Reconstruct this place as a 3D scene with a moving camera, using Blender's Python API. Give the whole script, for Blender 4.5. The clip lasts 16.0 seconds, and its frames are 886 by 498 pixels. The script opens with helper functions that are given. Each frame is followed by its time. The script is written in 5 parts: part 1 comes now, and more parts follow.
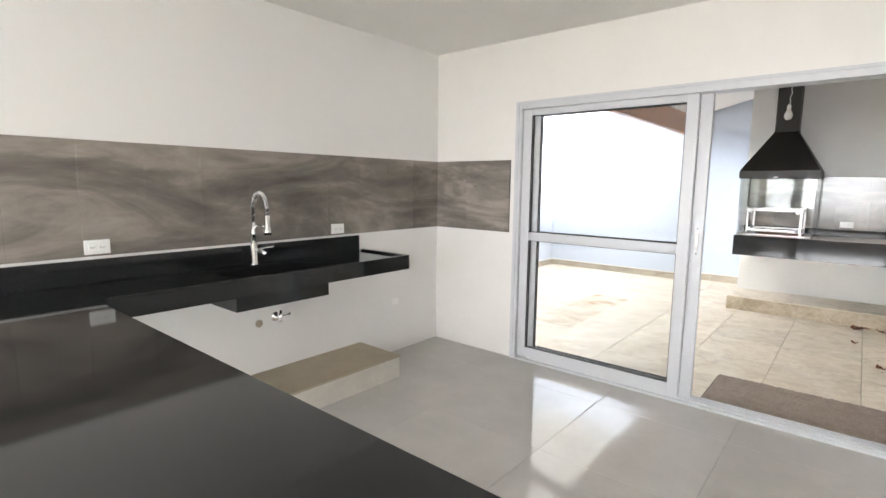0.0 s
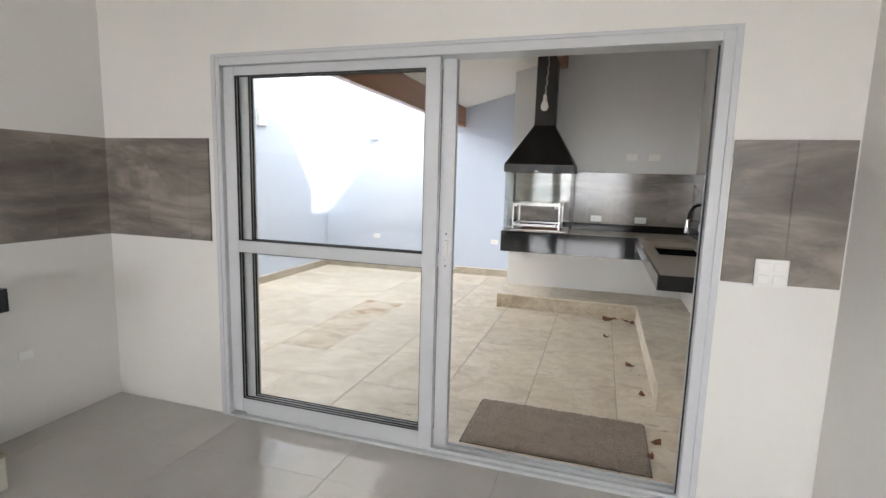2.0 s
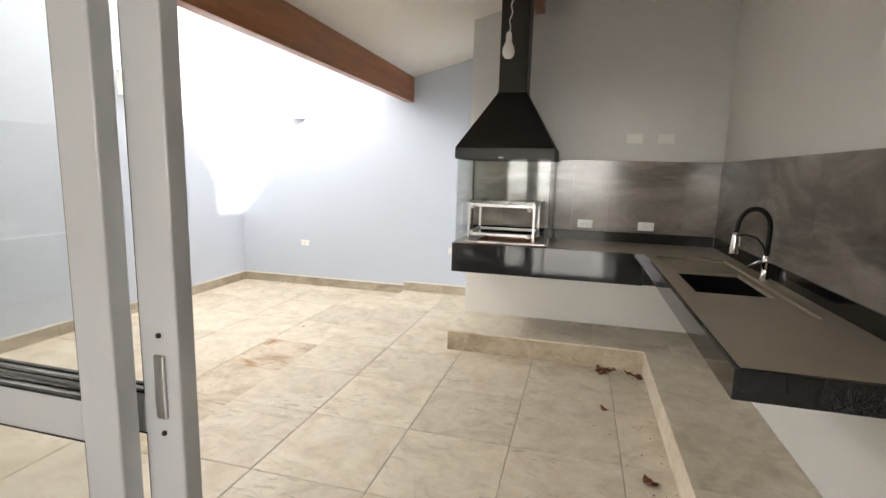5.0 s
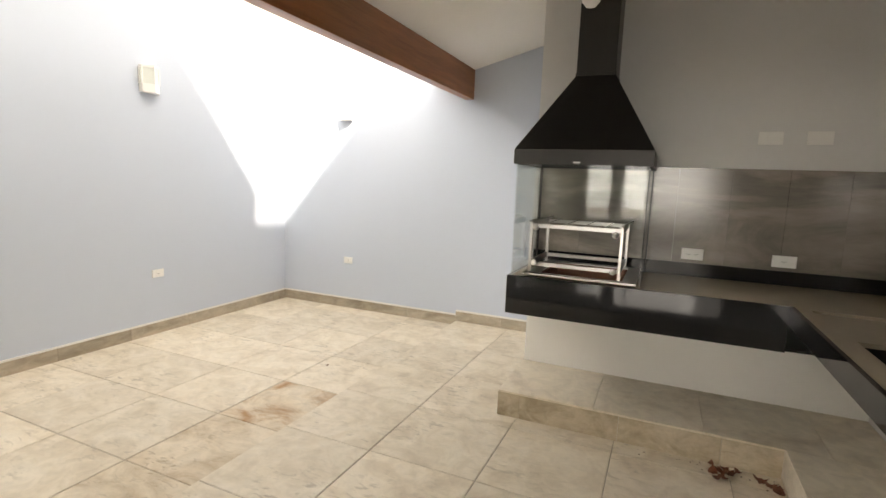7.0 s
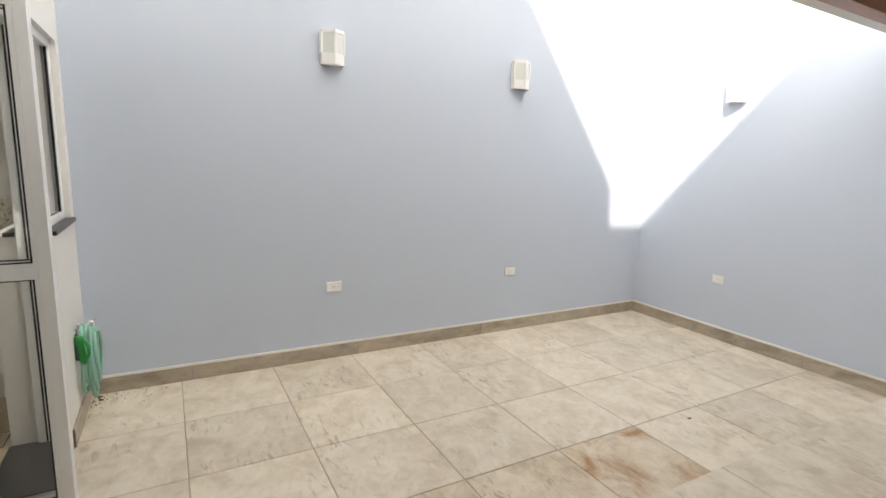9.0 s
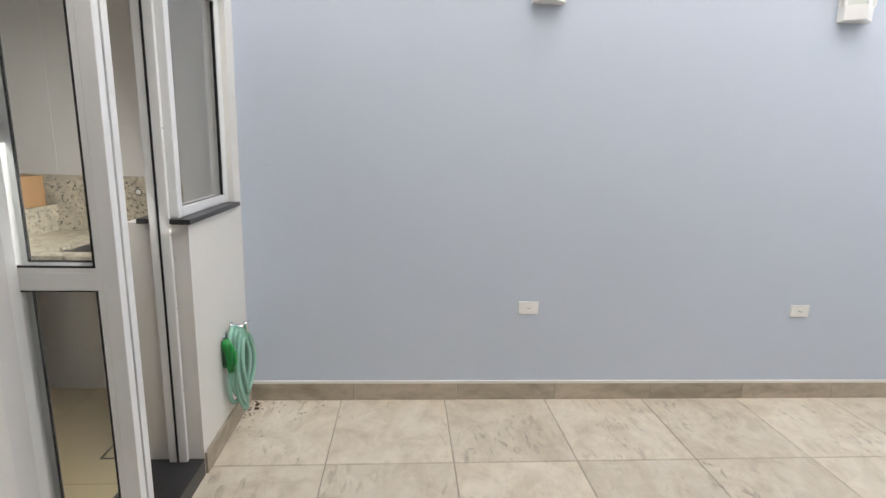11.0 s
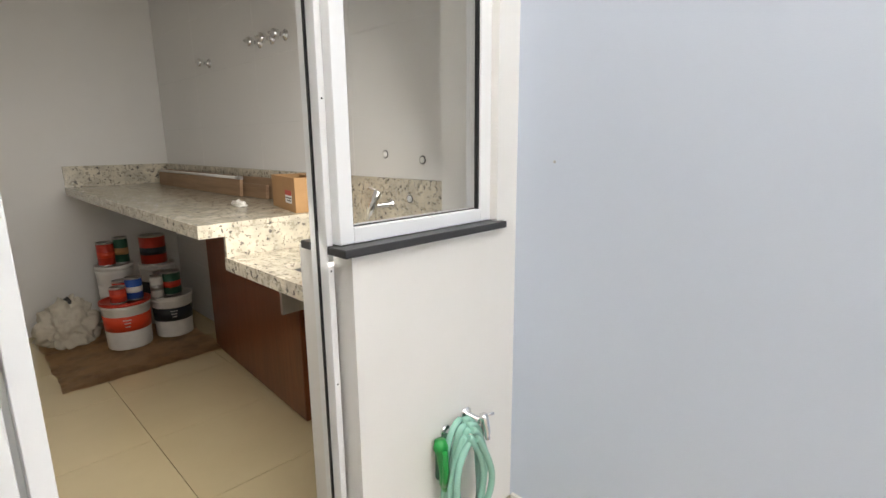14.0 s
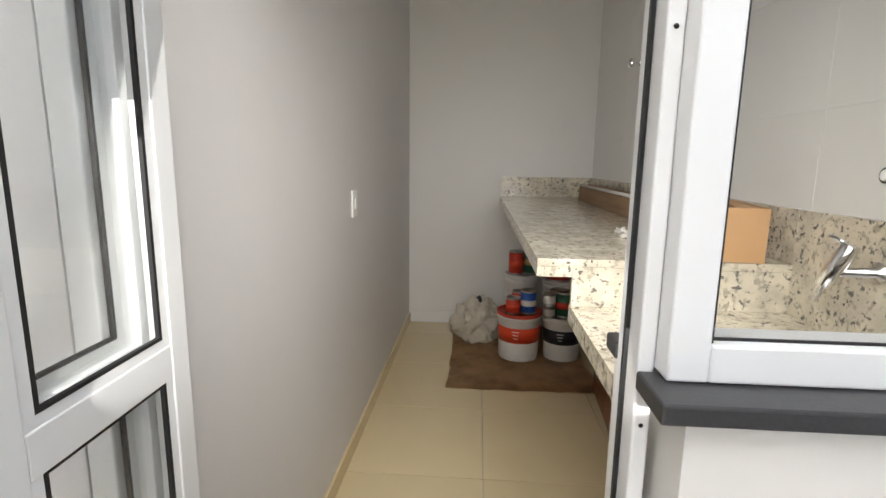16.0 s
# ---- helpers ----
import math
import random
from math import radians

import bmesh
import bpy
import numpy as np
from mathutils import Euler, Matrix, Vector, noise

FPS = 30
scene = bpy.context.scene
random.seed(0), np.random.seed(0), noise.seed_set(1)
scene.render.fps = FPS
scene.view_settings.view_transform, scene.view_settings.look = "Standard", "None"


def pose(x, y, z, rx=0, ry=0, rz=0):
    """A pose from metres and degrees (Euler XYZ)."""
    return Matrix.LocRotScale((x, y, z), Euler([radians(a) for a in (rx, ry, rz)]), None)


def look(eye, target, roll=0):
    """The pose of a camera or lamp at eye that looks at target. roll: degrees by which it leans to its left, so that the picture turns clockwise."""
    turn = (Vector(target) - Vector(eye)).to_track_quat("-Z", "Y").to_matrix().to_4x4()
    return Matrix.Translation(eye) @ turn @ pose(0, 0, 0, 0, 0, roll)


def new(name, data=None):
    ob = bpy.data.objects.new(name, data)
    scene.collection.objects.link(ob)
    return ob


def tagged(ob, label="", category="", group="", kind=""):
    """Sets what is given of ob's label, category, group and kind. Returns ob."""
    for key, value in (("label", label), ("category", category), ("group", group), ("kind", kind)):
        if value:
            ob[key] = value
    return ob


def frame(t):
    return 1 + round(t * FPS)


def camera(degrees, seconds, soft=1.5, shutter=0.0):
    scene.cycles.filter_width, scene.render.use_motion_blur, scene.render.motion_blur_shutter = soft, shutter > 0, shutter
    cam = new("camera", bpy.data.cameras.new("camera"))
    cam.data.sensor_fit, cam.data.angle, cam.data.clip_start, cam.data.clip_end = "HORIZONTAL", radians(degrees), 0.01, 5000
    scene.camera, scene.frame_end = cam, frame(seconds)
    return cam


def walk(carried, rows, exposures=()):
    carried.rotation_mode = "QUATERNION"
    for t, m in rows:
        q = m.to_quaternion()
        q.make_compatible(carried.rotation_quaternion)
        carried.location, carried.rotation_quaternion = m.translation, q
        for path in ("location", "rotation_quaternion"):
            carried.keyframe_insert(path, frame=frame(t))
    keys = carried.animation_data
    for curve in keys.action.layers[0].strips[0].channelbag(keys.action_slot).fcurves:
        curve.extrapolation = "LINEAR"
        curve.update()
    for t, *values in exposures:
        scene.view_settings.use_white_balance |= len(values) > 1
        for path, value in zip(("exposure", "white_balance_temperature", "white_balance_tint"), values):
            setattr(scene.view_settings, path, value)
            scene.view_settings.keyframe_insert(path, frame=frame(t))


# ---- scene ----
cam = camera(83.2, 16.0)
PATH = [
    (0, (3.08, -3.587, 1.482), (1.807, -2.066, 1.222), 0.7),
    (0.5, (2.986, -3.242, 1.513), (1.966, -1.545, 1.232), 1.4),
    (1, (2.964, -2.964, 1.498), (2.151, -1.157, 1.223), 1.5),
    (1.5, (2.99, -2.679, 1.491), (2.313, -0.817, 1.218), 1.5),
    (2, (3.012, -2.41, 1.486), (2.417, -0.521, 1.208), 1.6),
    (2.5, (2.958, -2.147, 1.489), (2.43, -0.24, 1.196), 1.7),
    (3, (2.914, -1.857, 1.49), (2.417, 0.056, 1.183), 1.4),
    (3.5, (2.937, -1.573, 1.485), (2.43, 0.336, 1.173), 1.3),
    (3.7, (2.925, -1.474, 1.496), (2.428, 0.437, 1.18), 1.5),
    (5.8, (2.863, -0.099, 1.47), (2.309, 1.8, 1.171), 1.3),
    (6, (2.839, -0.022, 1.485), (2.271, 1.871, 1.182), 1.2),
    (6.5, (2.775, 0.203, 1.483), (2.135, 2.076, 1.194), 1.5),
    (7, (2.76, 0.43, 1.469), (1.963, 2.244, 1.199), 2.2),
    (7.5, (2.727, 0.601, 1.47), (1.728, 2.313, 1.201), 3.1),
    (8, (2.649, 0.672, 1.552), (1.375, 2.182, 1.239), 2.4),
    (8.5, (2.406, 0.701, 1.572), (0.887, 1.955, 1.225), 2.1),
    (9, (2.159, 0.799, 1.502), (0.437, 1.754, 1.156), 2.1),
    (9.5, (1.983, 0.896, 1.48), (0.138, 1.58, 1.117), 1.8),
    (10, (1.772, 0.943, 1.481), (-0.129, 1.428, 1.092), 1.9),
    (10.2, (1.652, 0.968, 1.467), (-0.262, 1.394, 1.074), 2.0),
    (12.3, (0.491, 1.429, 1.389), (-1.427, 1.057, 0.963), 1.7),
    (12.5, (0.392, 1.429, 1.366), (-1.509, 0.967, 0.946), 1.7),
    (13, (0.159, 1.439, 1.32), (-1.647, 0.68, 0.916), 1.5),
    (13.5, (-0.043, 1.382, 1.32), (-1.683, 0.309, 0.923), 1.1),
    (14, (-0.204, 1.29, 1.344), (-1.594, -0.087, 0.929), -0.5),
    (14.5, (-0.416, 1.083, 1.319), (-1.454, -0.585, 0.943), -0.1),
    (15, (-0.583, 0.925, 1.292), (-1.234, -0.934, 0.942), 0.9),
    (15.5, (-0.65, 0.852, 1.307), (-0.919, -1.098, 0.955), 0.8),
    (16, (-0.685, 0.759, 1.318), (-0.551, -1.206, 0.97), 0.8),
]
walk(cam, [(t, look(eye, target, roll)) for t, eye, target, roll in PATH],
     exposures=[(0, 4.4, 6450, 10), (1, 4.0, 6450, 10), (2, 3.8, 6450, 10), (3, 3.82, 6450, 10), (3.7, 3.85, 6500, 10), (6, 3.55, 7600, 10), (7, 3.35, 7700, 10), (8, 3.3, 7500, 10), (9.5, 3.0, 6800, 10), (10.2, 3.0, 6600, 10), (12.5, 3.45, 6800, 10), (14.5, 3.55, 6800, 10), (16, 3.6, 6650, 10)])

# ---- world, sun, large lights ----
SUN = Vector((0.89, -0.735, 1.0)).normalized()
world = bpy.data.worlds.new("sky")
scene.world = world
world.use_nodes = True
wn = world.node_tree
sky = wn.nodes.new("ShaderNodeTexSky")
sky.sky_type = "NISHITA"
sky.sun_disc = False
sky.air_density, sky.dust_density, sky.ozone_density = 0.8, 6.0, 0.5
sky.sun_elevation = math.asin(SUN.z)
sky.sun_rotation = math.atan2(SUN.x, SUN.y)
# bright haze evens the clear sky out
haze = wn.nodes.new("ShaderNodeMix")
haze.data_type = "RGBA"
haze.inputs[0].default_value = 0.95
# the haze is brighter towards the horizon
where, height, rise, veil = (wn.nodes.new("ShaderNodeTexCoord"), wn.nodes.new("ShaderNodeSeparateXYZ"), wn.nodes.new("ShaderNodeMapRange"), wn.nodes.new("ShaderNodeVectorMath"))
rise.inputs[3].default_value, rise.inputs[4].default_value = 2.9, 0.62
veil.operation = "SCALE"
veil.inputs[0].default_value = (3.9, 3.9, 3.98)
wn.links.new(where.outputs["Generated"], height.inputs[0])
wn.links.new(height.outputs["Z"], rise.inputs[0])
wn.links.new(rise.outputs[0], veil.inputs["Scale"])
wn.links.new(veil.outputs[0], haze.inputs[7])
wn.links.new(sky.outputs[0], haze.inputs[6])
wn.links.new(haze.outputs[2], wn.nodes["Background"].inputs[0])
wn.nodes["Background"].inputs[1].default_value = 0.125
sun = new("sun", bpy.data.lights.new("sun", "SUN"))
sun.data.energy, sun.data.angle, sun.data.color = 0.9, radians(0.6), (1.0, 0.95, 0.88)
sun.matrix_world = look(SUN * 20, (0, 0, 0))


def area_lamp(name, m, w, h, watts, colour=(1, 1, 1)):
    lamp = new(name, bpy.data.lights.new(name, "AREA"))
    lamp.data.shape, lamp.data.size, lamp.data.size_y = "RECTANGLE", w, h
    lamp.data.energy, lamp.data.color = watts, colour
    lamp.matrix_world = m
    return lamp


# fill lamps added behind the kitchen, in assumed window openings out of view
KITCHEN_SIDE = 3.97
area_lamp("side_fill_light", look((KITCHEN_SIDE + 0.02, -6.3, 1.5), (0.0, -3.0, 1.3)), 2.2, 1.6, 3.2, (0.97, 0.98, 1.0))
area_lamp("rear_fill_light", look((2.2, -8.15, 1.5), (2.0, -3.0, 1.3)), 2.6, 1.7, 0.25, (0.97, 0.98, 1.0))
# added fill lamp, boosts the sky light through the laundry's door and window
area_lamp("laundry_fill_light", look((-0.80, 0.03, 1.50), (-0.65, -2.6, 0.3)), 1.2, 1.0, 0.8, (1.0, 0.975, 0.94)).data.spread = radians(115)


# ---- materials ----
def mat(name, colour, rough=0.5, metal=0.0, grain=0.0, scale=30.0, stain=0.0, stain_scale=2.5, bump=0.0, bump_scale=120.0,
        colour2=None, spec=0.5, coat=0.0, per_object=0.0, rough_var=0.0):
    m = bpy.data.materials.new(name)
    m.use_nodes = True
    n, l = m.node_tree.nodes, m.node_tree.links
    p = n["Principled BSDF"]
    p.inputs["Roughness"].default_value = rough
    p.inputs["Metallic"].default_value = metal
    p.inputs["Specular IOR Level"].default_value = spec
    p.inputs["Coat Weight"].default_value = coat
    p.inputs["Base Color"].default_value = (*colour, 1)
    geo = n.new("ShaderNodeNewGeometry")
    here = geo.outputs["Position"]
    last = None
    dark = colour2 or tuple(c * 0.6 for c in colour)

    def noise_tex(s, detail=6.0, r=0.6):
        t = n.new("ShaderNodeTexNoise")
        t.inputs["Scale"].default_value, t.inputs["Detail"].default_value, t.inputs["Roughness"].default_value = s, detail, r
        l.new(here, t.inputs["Vector"])
        return t

    def ramp(src, lo, hi, a=0.0, b=1.0):
        r = n.new("ShaderNodeMapRange")
        r.inputs[1].default_value, r.inputs[2].default_value = lo, hi
        r.inputs[3].default_value, r.inputs[4].default_value = a, b
        l.new(src, r.inputs[0])
        return r.outputs[0]

    def mix(fac, a, b):
        x = n.new("ShaderNodeMix")
        x.data_type = "RGBA"
        if isinstance(fac, float):
            x.inputs[0].default_value = fac
        else:
            l.new(fac, x.inputs[0])
        for sock, v in ((x.inputs[6], a), (x.inputs[7], b)):
            if isinstance(v, tuple):
                sock.default_value = (*v, 1)
            else:
                l.new(v, sock)
        return x.outputs[2]

    last = colour
    if stain:
        last = mix(ramp(noise_tex(stain_scale, 5).outputs[0], 0.42, 0.72, 0.0, stain), last, dark)
    if grain:
        last = mix(ramp(noise_tex(scale, 8, 0.7).outputs[0], 0.35, 0.7, 0.0, grain), last, dark)
    if per_object:
        info = n.new("ShaderNodeObjectInfo")
        hsv = n.new("ShaderNodeHueSaturation")
        l.new(ramp(info.outputs["Random"], 0, 1, 1 - per_object, 1 + per_object), hsv.inputs["Value"])
        if isinstance(last, tuple):
            hsv.inputs["Color"].default_value = (*last, 1)
        else:
            l.new(last, hsv.inputs["Color"])
        last = hsv.outputs[0]
    if not isinstance(last, tuple):
        l.new(last, p.inputs["Base Color"])
    if rough_var:
        l.new(ramp(noise_tex(6.0, 4).outputs[0], 0.3, 0.7, rough, rough + rough_var), p.inputs["Roughness"])
    if bump:
        b = n.new("ShaderNodeBump")
        b.inputs["Strength"].default_value, b.inputs["Distance"].default_value = bump, 0.004
        l.new(noise_tex(bump_scale, 6).outputs[0], b.inputs["Height"])
        l.new(b.outputs[0], p.inputs["Normal"])
    return m


def glass(name, tint=(0.9, 0.95, 0.93), rough=0.0, share=0.9):
    """A clear pane: mostly transmission, with a plain gloss on top."""
    m = bpy.data.materials.new(name)
    m.use_nodes = True
    n, l = m.node_tree.nodes, m.node_tree.links
    n.remove(n["Principled BSDF"])
    clear, gloss, both, edge = (n.new("ShaderNodeBsdfTransparent"), n.new("ShaderNodeBsdfGlossy"), n.new("ShaderNodeMixShader"), n.new("ShaderNodeLayerWeight"))
    power, lift = n.new("ShaderNodeMath"), n.new("ShaderNodeMath")
    clear.inputs[0].default_value = (*tint, 1)
    gloss.inputs["Roughness"].default_value = rough
    edge.inputs[0].default_value = 0.5
    power.operation, lift.operation = "POWER", "MULTIPLY_ADD"
    power.inputs[1].default_value = 4.0
    lift.inputs[1].default_value, lift.inputs[2].default_value = 0.9, 0.022
    l.new(edge.outputs["Facing"], power.inputs[0])
    l.new(power.outputs[0], lift.inputs[0])
    l.new(lift.outputs[0], both.inputs[0])
    l.new(clear.outputs[0], both.inputs[1])
    l.new(gloss.outputs[0], both.inputs[2])
    l.new(both.outputs[0], n["Material Output"].inputs[0])
    return m


def veined(name, base, vein, light, rough, scale=1.0, turn=(0, 0, 0), stretch=(1, 1, 5), bump=0.0, per_object=0.05, strength=1.0, coat=0.0, shift=0.35, pits=0.0):
    """Stone-look tile with streaks that run along one axis."""
    m = bpy.data.materials.new(name)
    m.use_nodes = True
    n, l = m.node_tree.nodes, m.node_tree.links
    p = n["Principled BSDF"]
    geo, mp, info = n.new("ShaderNodeNewGeometry"), n.new("ShaderNodeMapping"), n.new("ShaderNodeObjectInfo")
    l.new(geo.outputs["Position"], mp.inputs["Vector"])
    mp.inputs["Rotation"].default_value = [radians(a) for a in turn]
    mp.inputs["Scale"].default_value = stretch
    comb = n.new("ShaderNodeVectorMath")
    comb.operation = "MULTIPLY_ADD"
    l.new(info.outputs["Random"], comb.inputs[0])
    comb.inputs[1].default_value = (shift, shift, shift)
    l.new(mp.outputs[0], comb.inputs[2])
    a, b = n.new("ShaderNodeTexNoise"), n.new("ShaderNodeTexNoise")
    for t, s, d in ((a, 0.9 * scale, 7), (b, 3.1 * scale, 9)):
        t.inputs["Scale"].default_value, t.inputs["Detail"].default_value, t.inputs["Roughness"].default_value = s, d, 0.62
        t.inputs["Distortion"].default_value = 0.9
        l.new(comb.outputs[0], t.inputs["Vector"])
    r = n.new("ShaderNodeValToRGB")
    e = r.color_ramp.elements
    e[0].position, e[0].color = 0.30, (*vein, 1)
    e[1].position, e[1].color = 0.70, (*light, 1)
    e.new(0.48).color = (*base, 1)
    e.new(0.56).color = (*[(x + y) / 2 for x, y in zip(base, light)], 1)
    l.new(a.outputs[0], r.inputs[0])
    mx = n.new("ShaderNodeMix")
    mx.data_type, mx.blend_type = "RGBA", "MULTIPLY"
    mx.inputs[0].default_value = 0.5 * strength
    l.new(r.outputs[0], mx.inputs[6])
    r2 = n.new("ShaderNodeMapRange")
    r2.inputs[1].default_value, r2.inputs[2].default_value, r2.inputs[3].default_value, r2.inputs[4].default_value = 0.3, 0.6, 0.55, 1.0
    l.new(b.outputs[0], r2.inputs[0])
    l.new(r2.outputs[0], mx.inputs[7])
    hsv = n.new("ShaderNodeHueSaturation")
    pr = n.new("ShaderNodeMapRange")
    pr.inputs[3].default_value, pr.inputs[4].default_value = 1 - per_object, 1 + per_object
    l.new(info.outputs["Random"], pr.inputs[0])
    l.new(pr.outputs[0], hsv.inputs["Value"])
    if pits:
        # short wavy grooves, gathered in patches
        fine, patch, deep, where_pits, both = (n.new("ShaderNodeTexNoise"), n.new("ShaderNodeTexNoise"), n.new("ShaderNodeMapRange"), n.new("ShaderNodeMapRange"), n.new("ShaderNodeMath"))
        grooves = n.new("ShaderNodeMapping")
        grooves.inputs["Rotation"].default_value = (0, 0, radians(20))
        grooves.inputs["Scale"].default_value = (11, 30, 20)
        l.new(geo.outputs["Position"], grooves.inputs["Vector"])
        l.new(grooves.outputs[0], fine.inputs["Vector"])
        fine.inputs["Scale"].default_value, fine.inputs["Detail"].default_value, fine.inputs["Distortion"].default_value = 1.0, 4, 0.8
        l.new(comb.outputs[0], patch.inputs["Vector"])
        patch.inputs["Scale"].default_value, patch.inputs["Detail"].default_value = 1.7, 3
        deep.inputs[1].default_value, deep.inputs[2].default_value = 0.56, 0.70
        where_pits.inputs[1].default_value, where_pits.inputs[2].default_value, where_pits.inputs[4].default_value = 0.42, 0.62, pits
        l.new(fine.outputs[0], deep.inputs[0])
        l.new(patch.outputs[0], where_pits.inputs[0])
        both.operation = "MULTIPLY"
        l.new(deep.outputs[0], both.inputs[0])
        l.new(where_pits.outputs[0], both.inputs[1])
        worn = n.new("ShaderNodeMix")
        worn.data_type = "RGBA"
        l.new(both.outputs[0], worn.inputs[0])
        l.new(mx.outputs[2], worn.inputs[6])
        worn.inputs[7].default_value = (*[c * 0.62 for c in vein], 1)
        l.new(worn.outputs[2], hsv.inputs["Color"])
    else:
        l.new(mx.outputs[2], hsv.inputs["Color"])
    l.new(hsv.outputs[0], p.inputs["Base Color"])
    p.inputs["Roughness"].default_value = rough
    p.inputs["Coat Weight"].default_value = coat
    if bump:
        bp = n.new("ShaderNodeBump")
        bp.inputs["Strength"].default_value, bp.inputs["Distance"].default_value = bump, 0.004
        l.new(b.outputs[0], bp.inputs["Height"])
        l.new(bp.outputs[0], p.inputs["Normal"])
    return m


def speckled(name, base, specks, rough=0.15, scale=38.0):
    """Polished granite: pale ground with scattered dark and mid grains."""
    m = bpy.data.materials.new(name)
    m.use_nodes = True
    n, l = m.node_tree.nodes, m.node_tree.links
    p = n["Principled BSDF"]
    geo = n.new("ShaderNodeNewGeometry")
    last = None
    cloud = n.new("ShaderNodeTexNoise")
    cloud.inputs["Scale"].default_value, cloud.inputs["Detail"].default_value = 14, 6
    l.new(geo.outputs["Position"], cloud.inputs["Vector"])
    start = n.new("ShaderNodeValToRGB")
    start.color_ramp.elements[0].position, start.color_ramp.elements[0].color = 0.35, (*[c * 0.72 for c in base], 1)
    start.color_ramp.elements[1].position, start.color_ramp.elements[1].color = 0.65, (*base, 1)
    l.new(cloud.outputs[0], start.inputs[0])
    last = start.outputs[0]
    for i, (colour, s, low, high) in enumerate(specks):
        v = n.new("ShaderNodeTexNoise")
        v.inputs["Scale"].default_value, v.inputs["Detail"].default_value, v.inputs["Roughness"].default_value = s, 3, 0.5
        v.noise_dimensions = "4D"
        v.inputs["W"].default_value = 3.7 * i
        l.new(geo.outputs["Position"], v.inputs["Vector"])
        r = n.new("ShaderNodeMapRange")
        r.inputs[1].default_value, r.inputs[2].default_value = low, high
        l.new(v.outputs[0], r.inputs[0])
        mx = n.new("ShaderNodeMix")
        mx.data_type = "RGBA"
        l.new(r.outputs[0], mx.inputs[0])
        l.new(last, mx.inputs[6])
        mx.inputs[7].default_value = (*colour, 1)
        last = mx.outputs[2]
    l.new(last, p.inputs["Base Color"])
    p.inputs["Roughness"].default_value = rough
    return m


def wooden(name, a, b, rough, axis, scale=1.0):
    """Wood with grain along one axis (0, 1 or 2)."""
    stretch = [14.0 * scale] * 3
    stretch[axis] = 0.9 * scale
    return veined(name, tuple((x + y) / 2 for x, y in zip(a, b)), a, b, rough, 1.0, (0, 0, 0), stretch, 0.15, 0.04)


WHITE_PAINT = mat("white_wall_paint", (0.80, 0.785, 0.75), 0.45, grain=0.03, scale=8, stain=0.05, bump=0.05, bump_scale=200)
WHITE_TILE = mat("glazed_white_wall_tile", (0.84, 0.83, 0.81), 0.16, stain=0.04, stain_scale=1.2, bump=0.02, bump_scale=12)
CEILING = mat("ceiling_paint", (0.87, 0.855, 0.82), 0.9, grain=0.03, stain=0.04, bump=0.06)
BLUE_PAINT = mat("pale_blue_wall_paint", (0.58, 0.64, 0.74), 0.75, grain=0.05, scale=14, stain=0.10, stain_scale=1.1, bump=0.12, bump_scale=260, colour2=(0.52, 0.565, 0.645))
LAUNDRY_PAINT = mat("pale_grey_wall_paint", (0.74, 0.73, 0.73), 0.55, grain=0.04, scale=14, stain=0.05, bump=0.10, bump_scale=260)
GREY_PAINT = mat("pale_grey_blue_wall_paint", (0.75, 0.755, 0.76), 0.6, grain=0.04, scale=14, stain=0.06, bump=0.10, bump_scale=260)
# grey of the unseen blockers, kept dark to cut bounced light
BLOCKER_GREY = mat("light_blocker_grey", (0.35, 0.345, 0.33), 0.85, grain=0.2, scale=12, stain=0.3, stain_scale=1.2, bump=0.2)
ALU = mat("white_painted_aluminium", (0.83, 0.84, 0.84), 0.28, stain=0.04, bump=0.02, spec=0.5)
GASKET = mat("black_rubber", (0.015, 0.015, 0.016), 0.6, grain=0.3)
CLEAR = glass("window_glass", (0.985, 0.99, 0.988))
DOOR_ALU = mat("grey_white_anodised_aluminium", (0.60, 0.61, 0.63), 0.3, stain=0.05, bump=0.02)
TEMPERED = glass("clear_tempered_glass", (0.965, 0.985, 0.978))
FLOOR_TILE = mat("polished_grey_porcelain", (0.56, 0.54, 0.51), 0.05, grain=0.25, scale=5, stain=0.5, stain_scale=1.8, colour2=(0.44, 0.42, 0.39), per_object=0.02, rough_var=0.05)
LAUNDRY_TILE = mat("polished_beige_porcelain", (0.72, 0.60, 0.375), 0.13, grain=0.12, scale=5, stain=0.3, stain_scale=1.6, colour2=(0.60, 0.48, 0.28), per_object=0.02)
GROUT = mat("tile_grout", (0.45, 0.39, 0.31), 0.9, grain=0.4, scale=60, stain=0.5, bump=0.3)
PALE_GROUT = mat("pale_grout", (0.52, 0.505, 0.475), 0.8, grain=0.3, scale=60)
BAND_TILE = veined("brown_grey_marble_tile", (0.215, 0.192, 0.168), (0.128, 0.112, 0.098), (0.385, 0.345, 0.30), 0.15, 1.3, (26, 27, 0), (0.8, 0.8, 2.7), 0.0, 0.02, 0.9, shift=0.05)
PATIO_TILE = veined("rough_beige_stone_tile", (0.70, 0.615, 0.485), (0.59, 0.50, 0.38), (0.775, 0.70, 0.58), 0.5, 4.2, (0, 0, 35), (1.0, 1.1, 1.2), 0.6, 0.07, 0.55, shift=3.0, pits=0.75)
STAINED_TILE = veined("water_stained_stone_tile", (0.65, 0.545, 0.405), (0.40, 0.225, 0.10), (0.74, 0.65, 0.52), 0.6, 2.6, (0, 0, 35), (1.3, 1.7, 1.2), 0.5, 0.05, 0.9)
